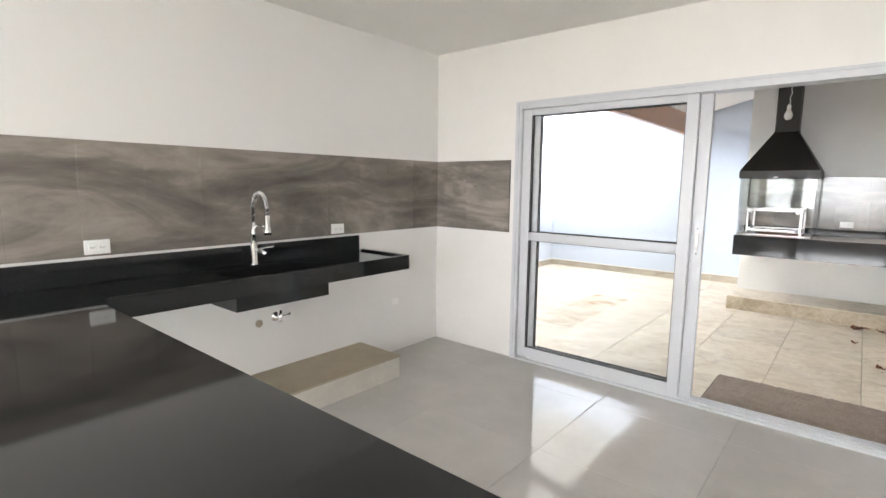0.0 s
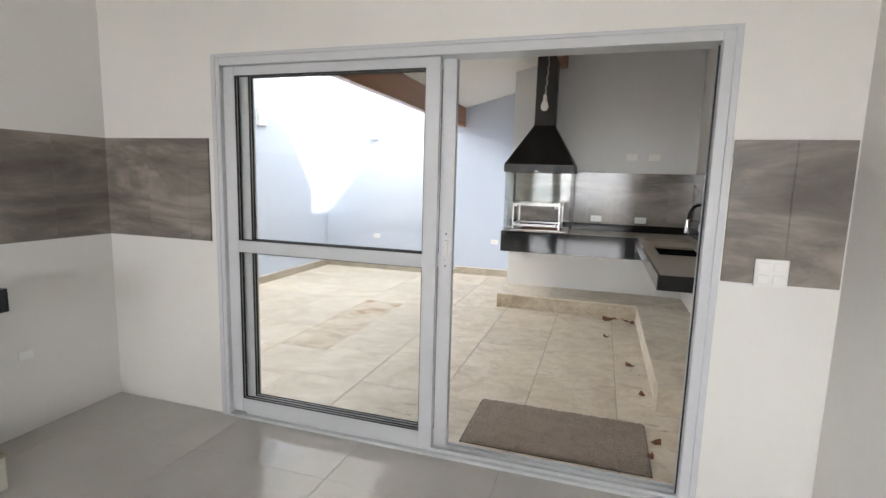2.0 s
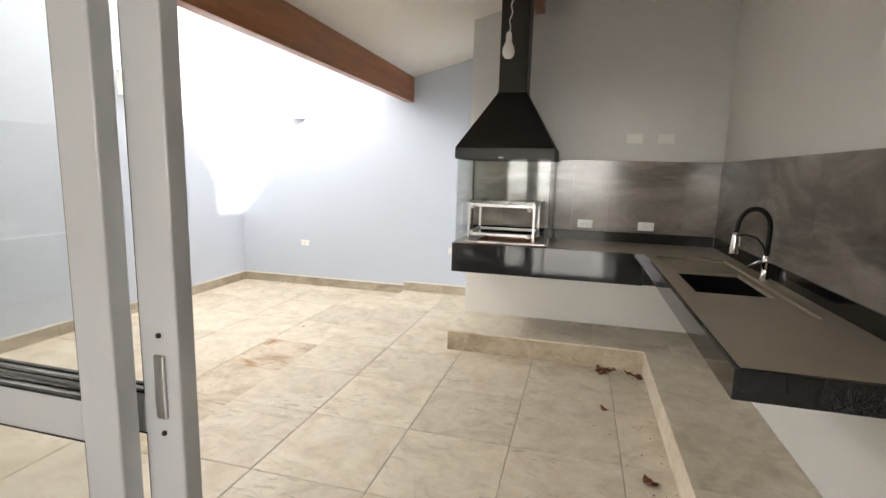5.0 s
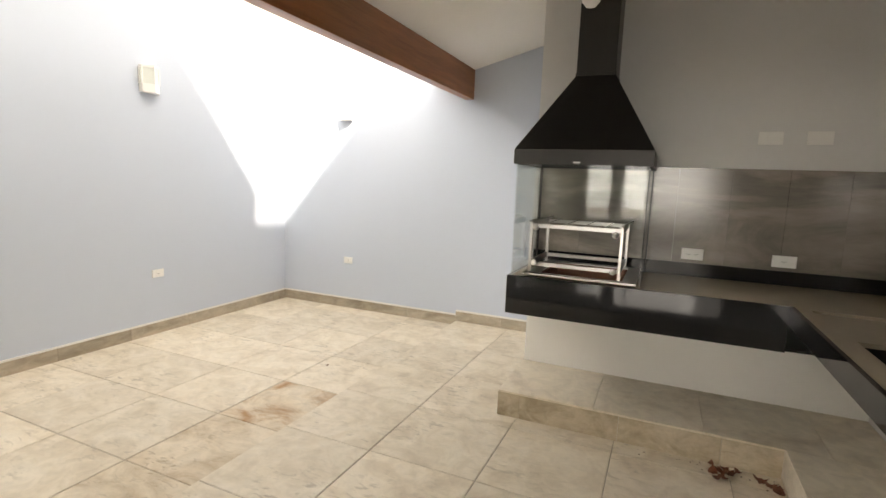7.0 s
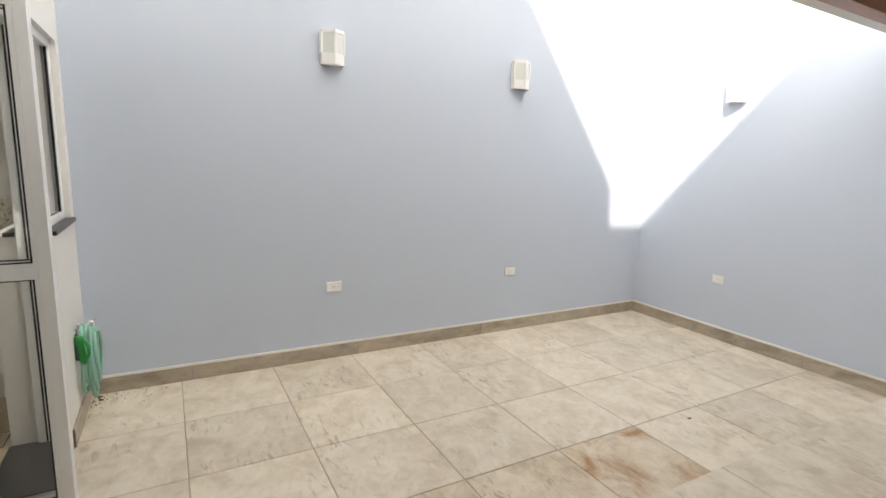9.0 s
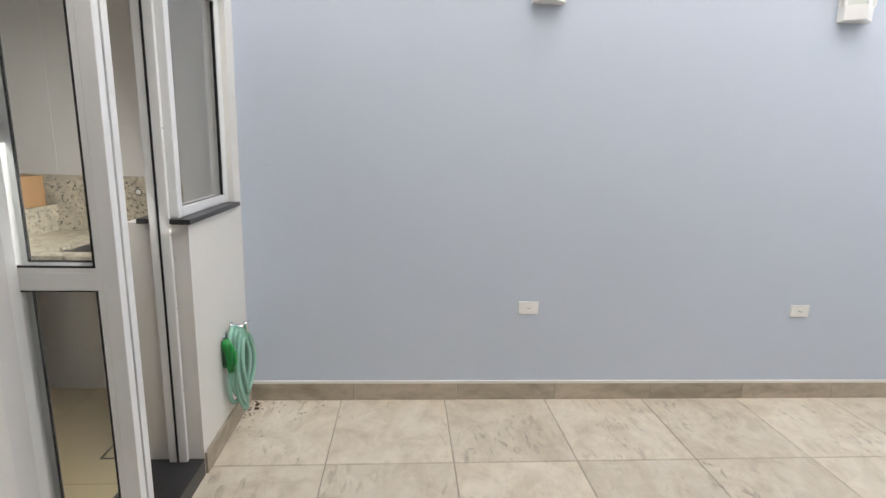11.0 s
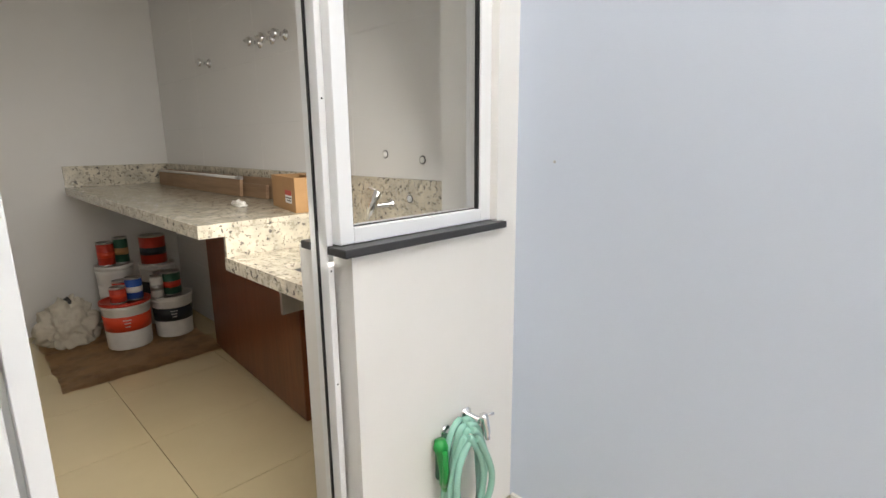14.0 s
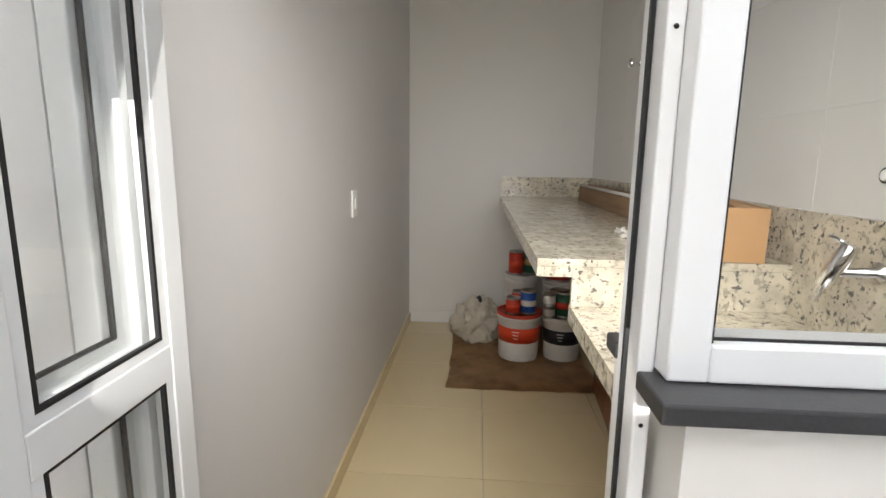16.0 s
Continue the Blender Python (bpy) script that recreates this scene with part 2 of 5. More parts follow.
MARKED_TILE = veined("lightly_stained_stone_tile", (0.62, 0.52, 0.385), (0.43, 0.32, 0.20), (0.74, 0.65, 0.52), 0.55, 3.0, (0, 0, 35), (1.1, 1.6, 1.2), 0.45, 0.05, 0.7, shift=3.0, pits=0.75)
# darker taupe than PLINTH_TILE, for the plinth's front and left end
PLINTH_FACE = veined("darker_taupe_stone_tile", (0.46, 0.385, 0.275), (0.30, 0.235, 0.15), (0.58, 0.50, 0.38), 0.5, 4.0, (0, 0, 20), (1.2, 1.2, 1.6), 0.2, 0.06, 0.8, pits=0.5)
PLINTH_TILE = veined("pale_taupe_stone_tile", (0.76, 0.675, 0.54), (0.60, 0.51, 0.385), (0.82, 0.745, 0.615), 0.45, 2.5, (0, 0, 20), (1.2, 1.2, 2.0), 0.2, 0.06, 0.8)
# tan base colour holds both dust and the pale ceiling's reflection
DUST_SHEEN_TOP = mat("dusty_black_granite_with_sheen", (0.40, 0.345, 0.27), 0.30, grain=0.3, scale=30, stain=0.4, stain_scale=3, colour2=(0.28, 0.235, 0.18))
SKIRT_TILE = veined("taupe_stone_tile", (0.44, 0.38, 0.295), (0.31, 0.255, 0.185), (0.54, 0.47, 0.37), 0.5, 2.0, (0, 0, 20), (1.2, 1.2, 2.5), 0.2, 0.06)
BLACK_GRANITE = mat("polished_black_granite", (0.010, 0.010, 0.011), 0.06, grain=0.5, scale=420, colour2=(0.03, 0.03, 0.032))
SILL_GRANITE = mat("honed_black_granite", (0.028, 0.028, 0.03), 0.32, grain=0.5, scale=300, colour2=(0.06, 0.06, 0.062), bump=0.05)
WHITE_GRANITE = speckled("white_speckled_granite", (0.73, 0.67, 0.54), [((0.40, 0.36, 0.28), 50, 0.55, 0.62), ((0.17, 0.155, 0.14), 46, 0.61, 0.65), ((0.08, 0.08, 0.08), 95, 0.62, 0.67)], 0.14)
BEAM_WOOD = wooden("varnished_red_brown_timber", (0.29, 0.10, 0.038), (0.45, 0.185, 0.075), 0.3, 1)
PANEL_WOOD = wooden("dark_red_veneer", (0.11, 0.029, 0.010), (0.205, 0.064, 0.022), 0.3, 2)
PLANK_WOOD = wooden("bare_brown_plank", (0.27, 0.165, 0.095), (0.40, 0.26, 0.155), 0.7, 1)
BLACK_STEEL = mat("matt_black_sheet_steel", (0.022, 0.020, 0.019), 0.42, grain=0.3, scale=60, stain=0.3, colour2=(0.035, 0.03, 0.028), bump=0.03)
STEEL = mat("brushed_stainless_steel", (0.52, 0.51, 0.50), 0.32, metal=1.0, grain=0.1, scale=200)
CHROME = mat("chrome", (0.80, 0.80, 0.80), 0.07, metal=1.0)
PLASTIC = mat("white_plastic", (0.88, 0.875, 0.86), 0.32, stain=0.04)
RUBBER = mat("black_hose_rubber", (0.018, 0.018, 0.019), 0.4, grain=0.2)
CONCRETE = mat("plinth_plaster", (0.62, 0.59, 0.53), 0.7, grain=0.2, scale=20, stain=0.35, stain_scale=4, bump=0.2)
DUSTY = mat("dusty_tan_tile", (0.40, 0.34, 0.25), 0.55, grain=0.2, scale=25, stain=0.35, stain_scale=5, colour2=(0.28, 0.225, 0.15), bump=0.1)


# ---- mesh helpers ----
def add_box(bm, x0, x1, y0, y1, z0, z1, bevel=0.0, m=None):
    """A box between two corners, with its edges rounded by bevel, turned by m."""
    r = bmesh.ops.create_cube(bm, size=1.0)
    vs = r["verts"]
    bmesh.ops.scale(bm, vec=(x1 - x0, y1 - y0, z1 - z0), verts=vs)
    bmesh.ops.translate(bm, vec=((x0 + x1) / 2, (y0 + y1) / 2, (z0 + z1) / 2), verts=vs)
    if bevel:
        es = list({e for v in vs for e in v.link_edges})
        out = bmesh.ops.bevel(bm, geom=es, offset=bevel, segments=2, affect="EDGES", profile=0.5)
        vs = list({v for f in out["faces"] for v in f.verts} | {v for v in vs if v.is_valid})
    if m is not None:
        bmesh.ops.transform(bm, matrix=m, verts=vs)
    return vs


def add_tube(bm, points, radius, sides=10, closed_ends=True, radii=None):
    """A round tube along points."""
    pts = [Vector(p) for p in points]
    rings = []
    up = Vector((0, 0, 1))
    for i, p in enumerate(pts):
        d = (pts[min(i + 1, len(pts) - 1)] - pts[max(i - 1, 0)]).normalized()
        ref = up if abs(d.dot(up)) < 0.95 else Vector((1, 0, 0))
        if i == 0:
            a = d.cross(ref).normalized()
        else:
            a = (a - d * a.dot(d)).normalized()
        b = d.cross(a)
        r = radii[i] if radii else radius
        rings.append([bm.verts.new(p + (a * math.cos(k) + b * math.sin(k)) * r) for k in [2 * math.pi * j / sides for j in range(sides)]])
    for q, w in zip(rings, rings[1:]):
        for j in range(sides):
            f = bm.faces.new((q[j], q[(j + 1) % sides], w[(j + 1) % sides], w[j]))
            f.smooth = True
    if closed_ends:
        bm.faces.new(rings[0][::-1])
        bm.faces.new(rings[-1])


def add_lathe(bm, profile, centre=(0, 0, 0), sides=32, m=None):
    """A turned shape: profile of (radius, height) about z."""
    rings = []
    for r, z in profile:
        rings.append([bm.verts.new((centre[0] + r * math.cos(k), centre[1] + r * math.sin(k), centre[2] + z)) for k in [2 * math.pi * j / sides for j in range(sides)]])
    for q, w in zip(rings, rings[1:]):
        for j in range(sides):
            f = bm.faces.new((q[j], q[(j + 1) % sides], w[(j + 1) % sides], w[j]))
            f.smooth = True
    if profile[0][0] > 0.001:
        bm.faces.new(rings[0][::-1])
    if profile[-1][0] > 0.001:
        bm.faces.new(rings[-1])
    if m is not None:
        bmesh.ops.transform(bm, matrix=m, verts=[v for ring in rings for v in ring])


def mesh_ob(name, bm, material, smooth=False):
    bmesh.ops.recalc_face_normals(bm, faces=bm.faces)
    me = bpy.data.meshes.new(name)
    bm.to_mesh(me)
    bm.free()
    for one in (material if isinstance(material, (list, tuple)) else [material]):
        me.materials.append(one)
    if smooth:
        for p in me.polygons:
            p.use_smooth = True
    return new(name, me)


def part(name, bm, material, parent, label="", smooth=False):
    ob = mesh_ob(name, bm, material, smooth)
    ob.parent = parent
    if parent.matrix_basis != Matrix.Identity(4):
        ob.matrix_parent_inverse = parent.matrix_basis.inverted()
    return tagged(ob, label)


def box_part(name, b, material, parent, bevel=0.0, label="", m=None):
    bm = bmesh.new()
    add_box(bm, *b, bevel, m)
    return part(name, bm, material, parent, label)


def thing(name, at, label, category, group="", kind=""):
    ob = new(name)
    ob.empty_display_size = 0.1
    ob.matrix_basis = pose(*at)
    return tagged(ob, label, category, group, kind)


def structure(name, boxes, material, label, category, bevel=0.0):
    bm = bmesh.new()
    for b in boxes:
        add_box(bm, *b, bevel)
    return tagged(mesh_ob(name, bm, material), label, category, kind="structure")


PIECES = []


# ---- plan ----
KX1 = 3.97          # kitchen, inner right wall
K_CEIL = 2.637
OUT = 0.15         # outer face of the kitchen wall
PIER = 0.29         # outer face of the laundry wall
PX0, PX1 = -1.565, 4.04
FAR, BBQ = 5.33, 4.129
UP, LOW = -0.03, -0.075
STEP = 0.79
DX0, DX1, DTOP = 0.885, 3.487, 2.125


def roof_z(x):
    return 2.59 + 0.268 * (x - 0.88)


# ---- large structure ----
ground = structure("ground", [(-40, 40, -40, 40, -0.6, -0.35)], GROUT, "bare earth under the house", "ground")
kitchen_bed = structure("floor_kitchen", [(0, KX1, -8.2, 0.0, -0.3, -0.012)], PALE_GROUT, "polished light grey porcelain tile floor", "floor")
laundry_bed = structure("floor_laundry", [(PX0, -0.14, -3.21, 0.04, -0.3, -0.012)], PALE_GROUT, "polished beige porcelain tile floor", "floor")
patio_up = structure("floor_patio_covered", [(STEP + 0.004, PX1, OUT, FAR, -0.3, UP - 0.0035)], GROUT, "rough beige stone-look tile floor, one step up", "floor")
patio_low = structure("floor_patio_open", [(PX0, STEP + 0.004, OUT, FAR, -0.3, LOW - 0.004)], GROUT, "weathered beige stone-look tile floor open to the sky", "floor")

wall_kl = structure("wall_kitchen_left", [(-0.07, 0, -8.2, OUT, -0.3, 2.8)], WHITE_TILE, "white glazed wall behind the kitchen sink", "wall")
wall_lr = structure("wall_laundry_right", [(-0.14, -0.07, -3.21, OUT, -0.3, 2.8)], LAUNDRY_PAINT, "pale warm grey painted laundry wall", "wall")
wall_kf = structure("wall_kitchen_front", [(0, DX0, 0, OUT, -0.3, 2.8), (DX0, 1.008, 0.112, OUT, -0.3, DTOP)], WHITE_PAINT, "white wall beside the sliding glass door", "wall")
wall_kf_end = structure("wall_kitchen_front_end", [(DX1, PX1 + 0.2, 0, OUT, -0.3, 2.8)], WHITE_PAINT, "white wall between the glass door and the corner", "wall")
lintel = structure("wall_kitchen_lintel", [(DX0, DX1, 0, OUT, DTOP, 2.8)], WHITE_PAINT, "white wall above the sliding glass door", "wall")
# the openings in these two walls are assumed, made for the fill lamps
wall_kr = structure("wall_kitchen_right", [(KX1, KX1 + 0.2, -5.2, 0, -0.3, 2.8), (KX1, KX1 + 0.2, -8.2, -7.4, -0.3, 2.8), (KX1, KX1 + 0.2, -7.4, -5.2, -0.3, 0.7), (KX1, KX1 + 0.2, -7.4, -5.2, 2.3, 2.8)], WHITE_PAINT, "plain white kitchen wall with an opening added for a fill lamp", "wall")
wall_kb = structure("wall_kitchen_back", [(-0.07, 0.7, -8.4, -8.2, -0.3, 2.8), (3.7, KX1 + 0.2, -8.4, -8.2, -0.3, 2.8), (0.7, 3.7, -8.4, -8.2, -0.3, 0.5), (0.7, 3.7, -8.4, -8.2, 2.5, 2.8)],
                    WHITE_PAINT, "plain unseen white wall with an opening added for a fill lamp", "wall")
wall_lf = structure("wall_laundry_front", [(PX0, -0.895, 0.04, PIER, -0.3, 1.074)], WHITE_PAINT, "white painted laundry wall below a window", "wall")
structure("wall_laundry_front_side", [(PX0, -1.462, 0.04, PIER, 1.074, 2.085)], WHITE_PAINT, "white painted strip of wall beside the laundry window", "wall")
structure("wall_laundry_lintel", [(PX0, -0.14, 0.04, PIER, 2.085, 2.8)], WHITE_PAINT, "white painted wall above the laundry window and door", "wall")
wall_lb = structure("wall_laundry_back", [(PX0 - 0.15, -0.07, -3.41, -3.21, -0.3, 2.8)], WHITE_PAINT, "plain white laundry end wall", "wall")
wall_ll = structure("wall_laundry_left", [(PX0 - 0.15, PX0, -3.21, 0.04, -0.3, 2.8)], WHITE_TILE, "white tiled laundry wall with tap fittings", "wall")
wall_pl = structure("wall_patio_left", [(PX0 - 0.15, PX0, 0.04, FAR + 0.15, -0.3, 3.11)], BLUE_PAINT, "tall pale blue rendered patio wall", "wall")
wall_pf = structure("wall_patio_far", [(PX0, 1.863, FAR, FAR + 0.15, -0.3, 3.11)], BLUE_PAINT, "tall pale blue rendered patio end wall", "wall")
wall_pb = structure("wall_barbecue", [(1.863, PX1 + 0.15, BBQ, FAR + 0.15, -0.3, 3.75)], GREY_PAINT, "grey painted chimney wall behind the barbecue", "wall")
wall_pr = structure("wall_patio_right", [(PX1, PX1 + 0.15, OUT, BBQ, -0.3, 3.75)], WHITE_PAINT, "cream white patio side wall", "wall")
# unseen masses, added with heights that cut the sun patch to shape
upper = structure("wall_house_upper", [(-1.72, 3.95, 0.0, PIER, 2.8, 7.47), (-1.72, 3.95, -8.4, -8.2, 2.8, 7.47), (-1.72, 3.95, -8.2, 0, 7.2, 7.47)], BLOCKER_GREY,
                  "unseen grey upper storey, added to shape the sunlight", "house wall")
side_blocker = structure("wall_neighbour", [(4.2, 6.5, -12, 11, -0.3, 7.37)], BLOCKER_GREY, "unseen plain grey block, added to shape the sunlight", "house wall")
# invented block out of view, keeps horizon sky off the blue walls
rear_blocker = structure("wall_rear_neighbour", [(-6.0, 4.1, 6.0, 8.5, -0.3, 8.0)], BLOCKER_GREY, "unseen plain grey block, added to hold back low sky light", "house wall")
ceil_k = structure("ceiling_kitchen", [(0, KX1, -8.2, 0, K_CEIL, 2.8)], CEILING, "flat white kitchen ceiling", "ceiling")
ceil_l = structure("ceiling_laundry", [(PX0, -0.14, -3.21, 0.04, K_CEIL, 2.8)], CEILING, "flat white laundry ceiling", "ceiling")

bm = bmesh.new()
x0, x1 = 0.43, PX1
vs = [bm.verts.new((x, y, roof_z(x) + dz)) for x in (x0, x1) for y in (OUT + 0.003, FAR - 0.003) for dz in (0, 0.10)]
bmesh.ops.convex_hull(bm, input=vs)
tagged(mesh_ob("ceiling_patio_roof", bm, CEILING), "sloping white boarded patio roof", "ceiling", kind="structure")


def roof_beam(xa, xb, drop, ya, yb, name, label):
    bm = bmesh.new()
    za = roof_z(xa)
    vs = add_box(bm, xa, xb, ya, yb, za - drop, za + 0.004, 0.004)
    for v in bm.verts:
        if v.co.z > za - 0.01:
            v.co.z = roof_z(v.co.x) - 0.002
    return tagged(mesh_ob(name, bm, BEAM_WOOD), label, "beam")


roof_beam(0.80, 0.89, 0.27, OUT + 0.01, FAR - 0.004, "roof_beam", "varnished red-brown timber beam along the roof edge")
roof_beam(2.42, 2.50, 0.13, OUT + 0.01, BBQ - 0.004, "roof_beam", "slim varnished timber rafter beside the flue")


# ---- sliding door ----
def sliding_leaf(x0, x1, y, label):
    leaf = thing("sliding_door_leaf", (x0, y, 0.03), label, "door", "leaves of the sliding door")
    t = 0.019
    z0, z1, zr = 0.03, DTOP - 0.045, 1.06
    for a, b in ((x0, x0 + 0.075), (x1 - 0.075, x1)):
        box_part("stile", (a, b, y - t, y + t, z0, z1), DOOR_ALU, leaf, 0.003)
    for a, b in ((z0, z0 + 0.085), (zr - 0.035, zr + 0.035), (z1 - 0.05, z1)):
        box_part("rail", (x0 + 0.075, x1 - 0.075, y - t * 0.9, y + t * 0.9, a, b), DOOR_ALU, leaf, 0.003)
    for a, b in ((z0 + 0.085, zr - 0.035), (zr + 0.035, z1 - 0.05)):
        g = box_part("pane", (x0 + 0.075, x1 - 0.075, y - 0.003, y + 0.003, a, b), CLEAR, leaf)
        g.visible_shadow = False
        bm = bmesh.new()
        for s in (-1, 1):
            yy = y + s * 0.012
            for c in ((x0 + 0.075, x0 + 0.081, a, b), (x1 - 0.078, x1 - 0.075, a, b), (x0 + 0.081, x1 - 0.078, a, a + 0.004), (x0 + 0.081, x1 - 0.078, b - 0.003, b)):
                add_box(bm, c[0], c[1], yy - 0.004, yy + 0.004, c[2], c[3])
        part("gasket", bm, GASKET, leaf, "black rubber glazing seal")
    return leaf


door_frame = thing("door_1", (DX0, 0.05, 0), "white aluminium sliding door frame set in the kitchen wall", "door frame", kind="structure")
fy0, fy1 = -0.022, 0.11
box_part("jamb", (DX0, DX0 + 0.026, fy0, fy1, 0.002, DTOP), DOOR_ALU, door_frame, 0.003)
box_part("jamb", (DX1 - 0.045, DX1, fy0, fy1, 0.002, DTOP), DOOR_ALU, door_frame, 0.003)
box_part("head", (DX0 + 0.026, DX1 - 0.045, fy0, fy1, DTOP - 0.045, DTOP), DOOR_ALU, door_frame, 0.003)
bm = bmesh.new()
add_box(bm, DX0 + 0.026, DX1 - 0.045, fy0, fy1, -0.01, 0.016, 0.003)
for yy in (0.012, 0.062, 0.101):
    add_box(bm, DX0 + 0.124, DX1 - 0.045, yy - 0.004, yy + 0.004, 0.014, 0.032)
part("track", bm, DOOR_ALU, door_frame)
for a, b in ((DX0 - 0.029, DX0), (DX1, DX1 + 0.027)):
    box_part("casing", (a, b, -0.026, -0.002, 0.002, DTOP + 0.018), DOOR_ALU, door_frame, 0.002)
box_part("casing", (DX0, DX1, -0.026, -0.002, DTOP, DTOP + 0.018), DOOR_ALU, door_frame, 0.002)
box_part("gasket", (DX1 - 0.052, DX1 - 0.0455, 0.03, 0.04, 0.03, DTOP - 0.05), GASKET, door_frame)
leaf_a = sliding_leaf(0.9125, 2.212, 0.025, "white aluminium sliding leaf with two clear panes, slid open")
leaf_b = sliding_leaf(0.962, 2.284, 0.078, "white aluminium sliding leaf stacked behind the first")
bm = bmesh.new()
add_box(bm, 2.239, 2.259, 0.052, 0.0585, 1.06, 1.17, 0.002)
lock = part("lock", bm, STEEL, leaf_b, "recessed steel latch plate")
for z in (1.03, 1.20):
    box_part("screw", (2.246, 2.252, 0.054, 0.0588, z, z + 0.007), GASKET, leaf_b)

# ---- kitchen ----
CZ = 0.94
counter = thing("kitchen_counter", (0.27, -2.0, CZ), "polished black granite sink counter fixed to the kitchen wall", "counter")
bm = bmesh.new()
CX, CY = 0.535, -0.935
SX0, SX1, SY0, SY1 = 0.12, 0.46, -2.24, -1.66
for b in ((0.002, SX0, -2.9, CY), (SX1, CX, -2.9, CY), (SX0, SX1, SY1, CY), (SX0, SX1, -2.9, SY0)):
    add_box(bm, *b, CZ - 0.02, CZ)
part("worktop", bm, BLACK_GRANITE, counter)
box_part("front_apron", (CX - 0.02, CX + 0.001, -2.88, CY, CZ - 0.09, CZ - 0.0205), BLACK_GRANITE, counter, 0.001)
box_part("end_apron", (0.002, CX - 0.02, CY - 0.02, CY + 0.001, CZ - 0.09, CZ - 0.0205), BLACK_GRANITE, counter, 0.001)
bm = bmesh.new()
add_box(bm, CX - 0.03, CX + 0.001, -2.88, CY, CZ + 0.001, CZ + 0.014, 0.002)
add_box(bm, 0.02, CX - 0.03, CY - 0.03, CY + 0.001, CZ + 0.001, CZ + 0.014, 0.002)
part("drip_edge", bm, BLACK_GRANITE, counter)
box_part("splash_strip", (0.0005, 0.02, -3.6, CY - 0.04, CZ + 0.0005, CZ + 0.125), BLACK_GRANITE, counter, 0.002)
bm = bmesh.new()
zb = 0.762
add_box(bm, SX0 - 0.02, SX1 + 0.035, SY0 - 0.02, SY1 + 0.02, zb, zb + 0.02)
for b in ((SX0 - 0.02, SX0, SY0 - 0.02, SY1 + 0.02), (SX1, SX1 + 0.035, SY0 - 0.02, SY1 + 0.02), (SX0, SX1, SY0 - 0.02, SY0), (SX0, SX1, SY1, SY1 + 0.02)):
    add_box(bm, *b, zb + 0.02, CZ - 0.021)
basin = part("basin", bm, BLACK_GRANITE, counter, "deep carved black stone basin")
bm = bmesh.new()
add_lathe(bm, [(0.0, 0.0), (0.035, 0.0), (0.04, 0.004), (0.025, 0.006), (0.0, 0.004)], (0.29, -1.95, zb + 0.021), 20)
part("drain", bm, STEEL, counter)

pen = thing("peninsula_counter", (1.4, -3.2, CZ), "polished black granite breakfast counter running out from the wall", "counter")
PY0, PY1, PXE = -3.62, -2.90, 2.66
box_part("worktop", (0.002, PXE, PY0, PY1, CZ - 0.02, CZ), BLACK_GRANITE, pen)
box_part("front_apron", (CX, PXE - 0.02, PY1 - 0.02, PY1 + 0.001, CZ - 0.09, CZ - 0.0205), BLACK_GRANITE, pen, 0.001)
box_part("end_apron", (PXE - 0.02, PXE + 0.001, PY0, PY1, CZ - 0.09, CZ - 0.0205), BLACK_GRANITE, pen, 0.001)
box_part("support_panel", (2.2, 2.24, PY0 + 0.08, PY1 - 0.08, 0.001, CZ - 0.021), BLACK_GRANITE, pen)


def tall_faucet(at, label):
    x, y, z = at
    f = thing("kitchen_faucet", at, label, "faucet")
    bm = bmesh.new()
    add_lathe(bm, [(0.028, 0), (0.028, 0.01), (0.022, 0.014), (0.022, 0.14), (0.018, 0.15), (0.0, 0.15)], at, 24)
    part("body", bm, CHROME, f)
    arch = [(x + 0.085 - 0.085 * math.cos(math.pi * k / 16), y, z + 0.38 + 0.085 * math.sin(math.pi * k / 16)) for k in range(17)]
    bm = bmesh.new()
    add_tube(bm, [(x, y, z + 0.14), (x, y, z + 0.28)], 0.013, 14)
    part("riser", bm, CHROME, f)
    bm = bmesh.new()
    add_tube(bm, [(x, y, z + 0.28)] + arch + [(x + 0.17, y, z + 0.33)], 0.010, 12)
    part("neck", bm, RUBBER, f, "black hose inside the spring")
    coil, turns = [], 30
    line = [Vector((x, y, z + 0.28))] + [Vector(p) for p in arch] + [Vector((x + 0.17, y, z + 0.33))]
    for k in range(turns * 8 + 1):
        u = k / (turns * 8) * (len(line) - 1)
        i = min(int(u), len(line) - 2)
        p, along = line[i].lerp(line[i + 1], u - i), (line[i + 1] - line[i]).normalized()
        side = Vector((0, 1, 0))
        up = along.cross(side)
        a = 2 * math.pi * k / 8
        coil.append(tuple(p + (side * math.cos(a) + up * math.sin(a)) * 0.0145))
    bm = bmesh.new()
    add_tube(bm, coil, 0.0028, 5)
    part("spring", bm, CHROME, f, "chrome spring round the neck")
    bm = bmesh.new()
    add_lathe(bm, [(0.012, 0.0), (0.019, -0.01), (0.019, -0.09), (0.023, -0.10), (0.023, -0.125), (0.0, -0.125)], (x + 0.17, y, z + 0.335), 18)
    part("spray_head", bm, CHROME, f)
    bm = bmesh.new()
    add_tube(bm, [(x + 0.012, y, z + 0.26), (x + 0.15, y, z + 0.26)], 0.006, 8)
    part("holder_arm", bm, CHROME, f)
    bm = bmesh.new()
    add_tube(bm, [(x, y + 0.015, z + 0.10), (x + 0.01, y + 0.06, z + 0.105), (x + 0.02, y + 0.13, z + 0.112)], 0.008, 10)
    part("lever", bm, CHROME, f)
    bm = bmesh.new()
    add_tube(bm, [(x + 0.015, y, z + 0.11), (x + 0.09, y, z + 0.10), (x + 0.15, y, z + 0.085)], 0.011, 12)
    part("spout", bm, CHROME, f)
    return f


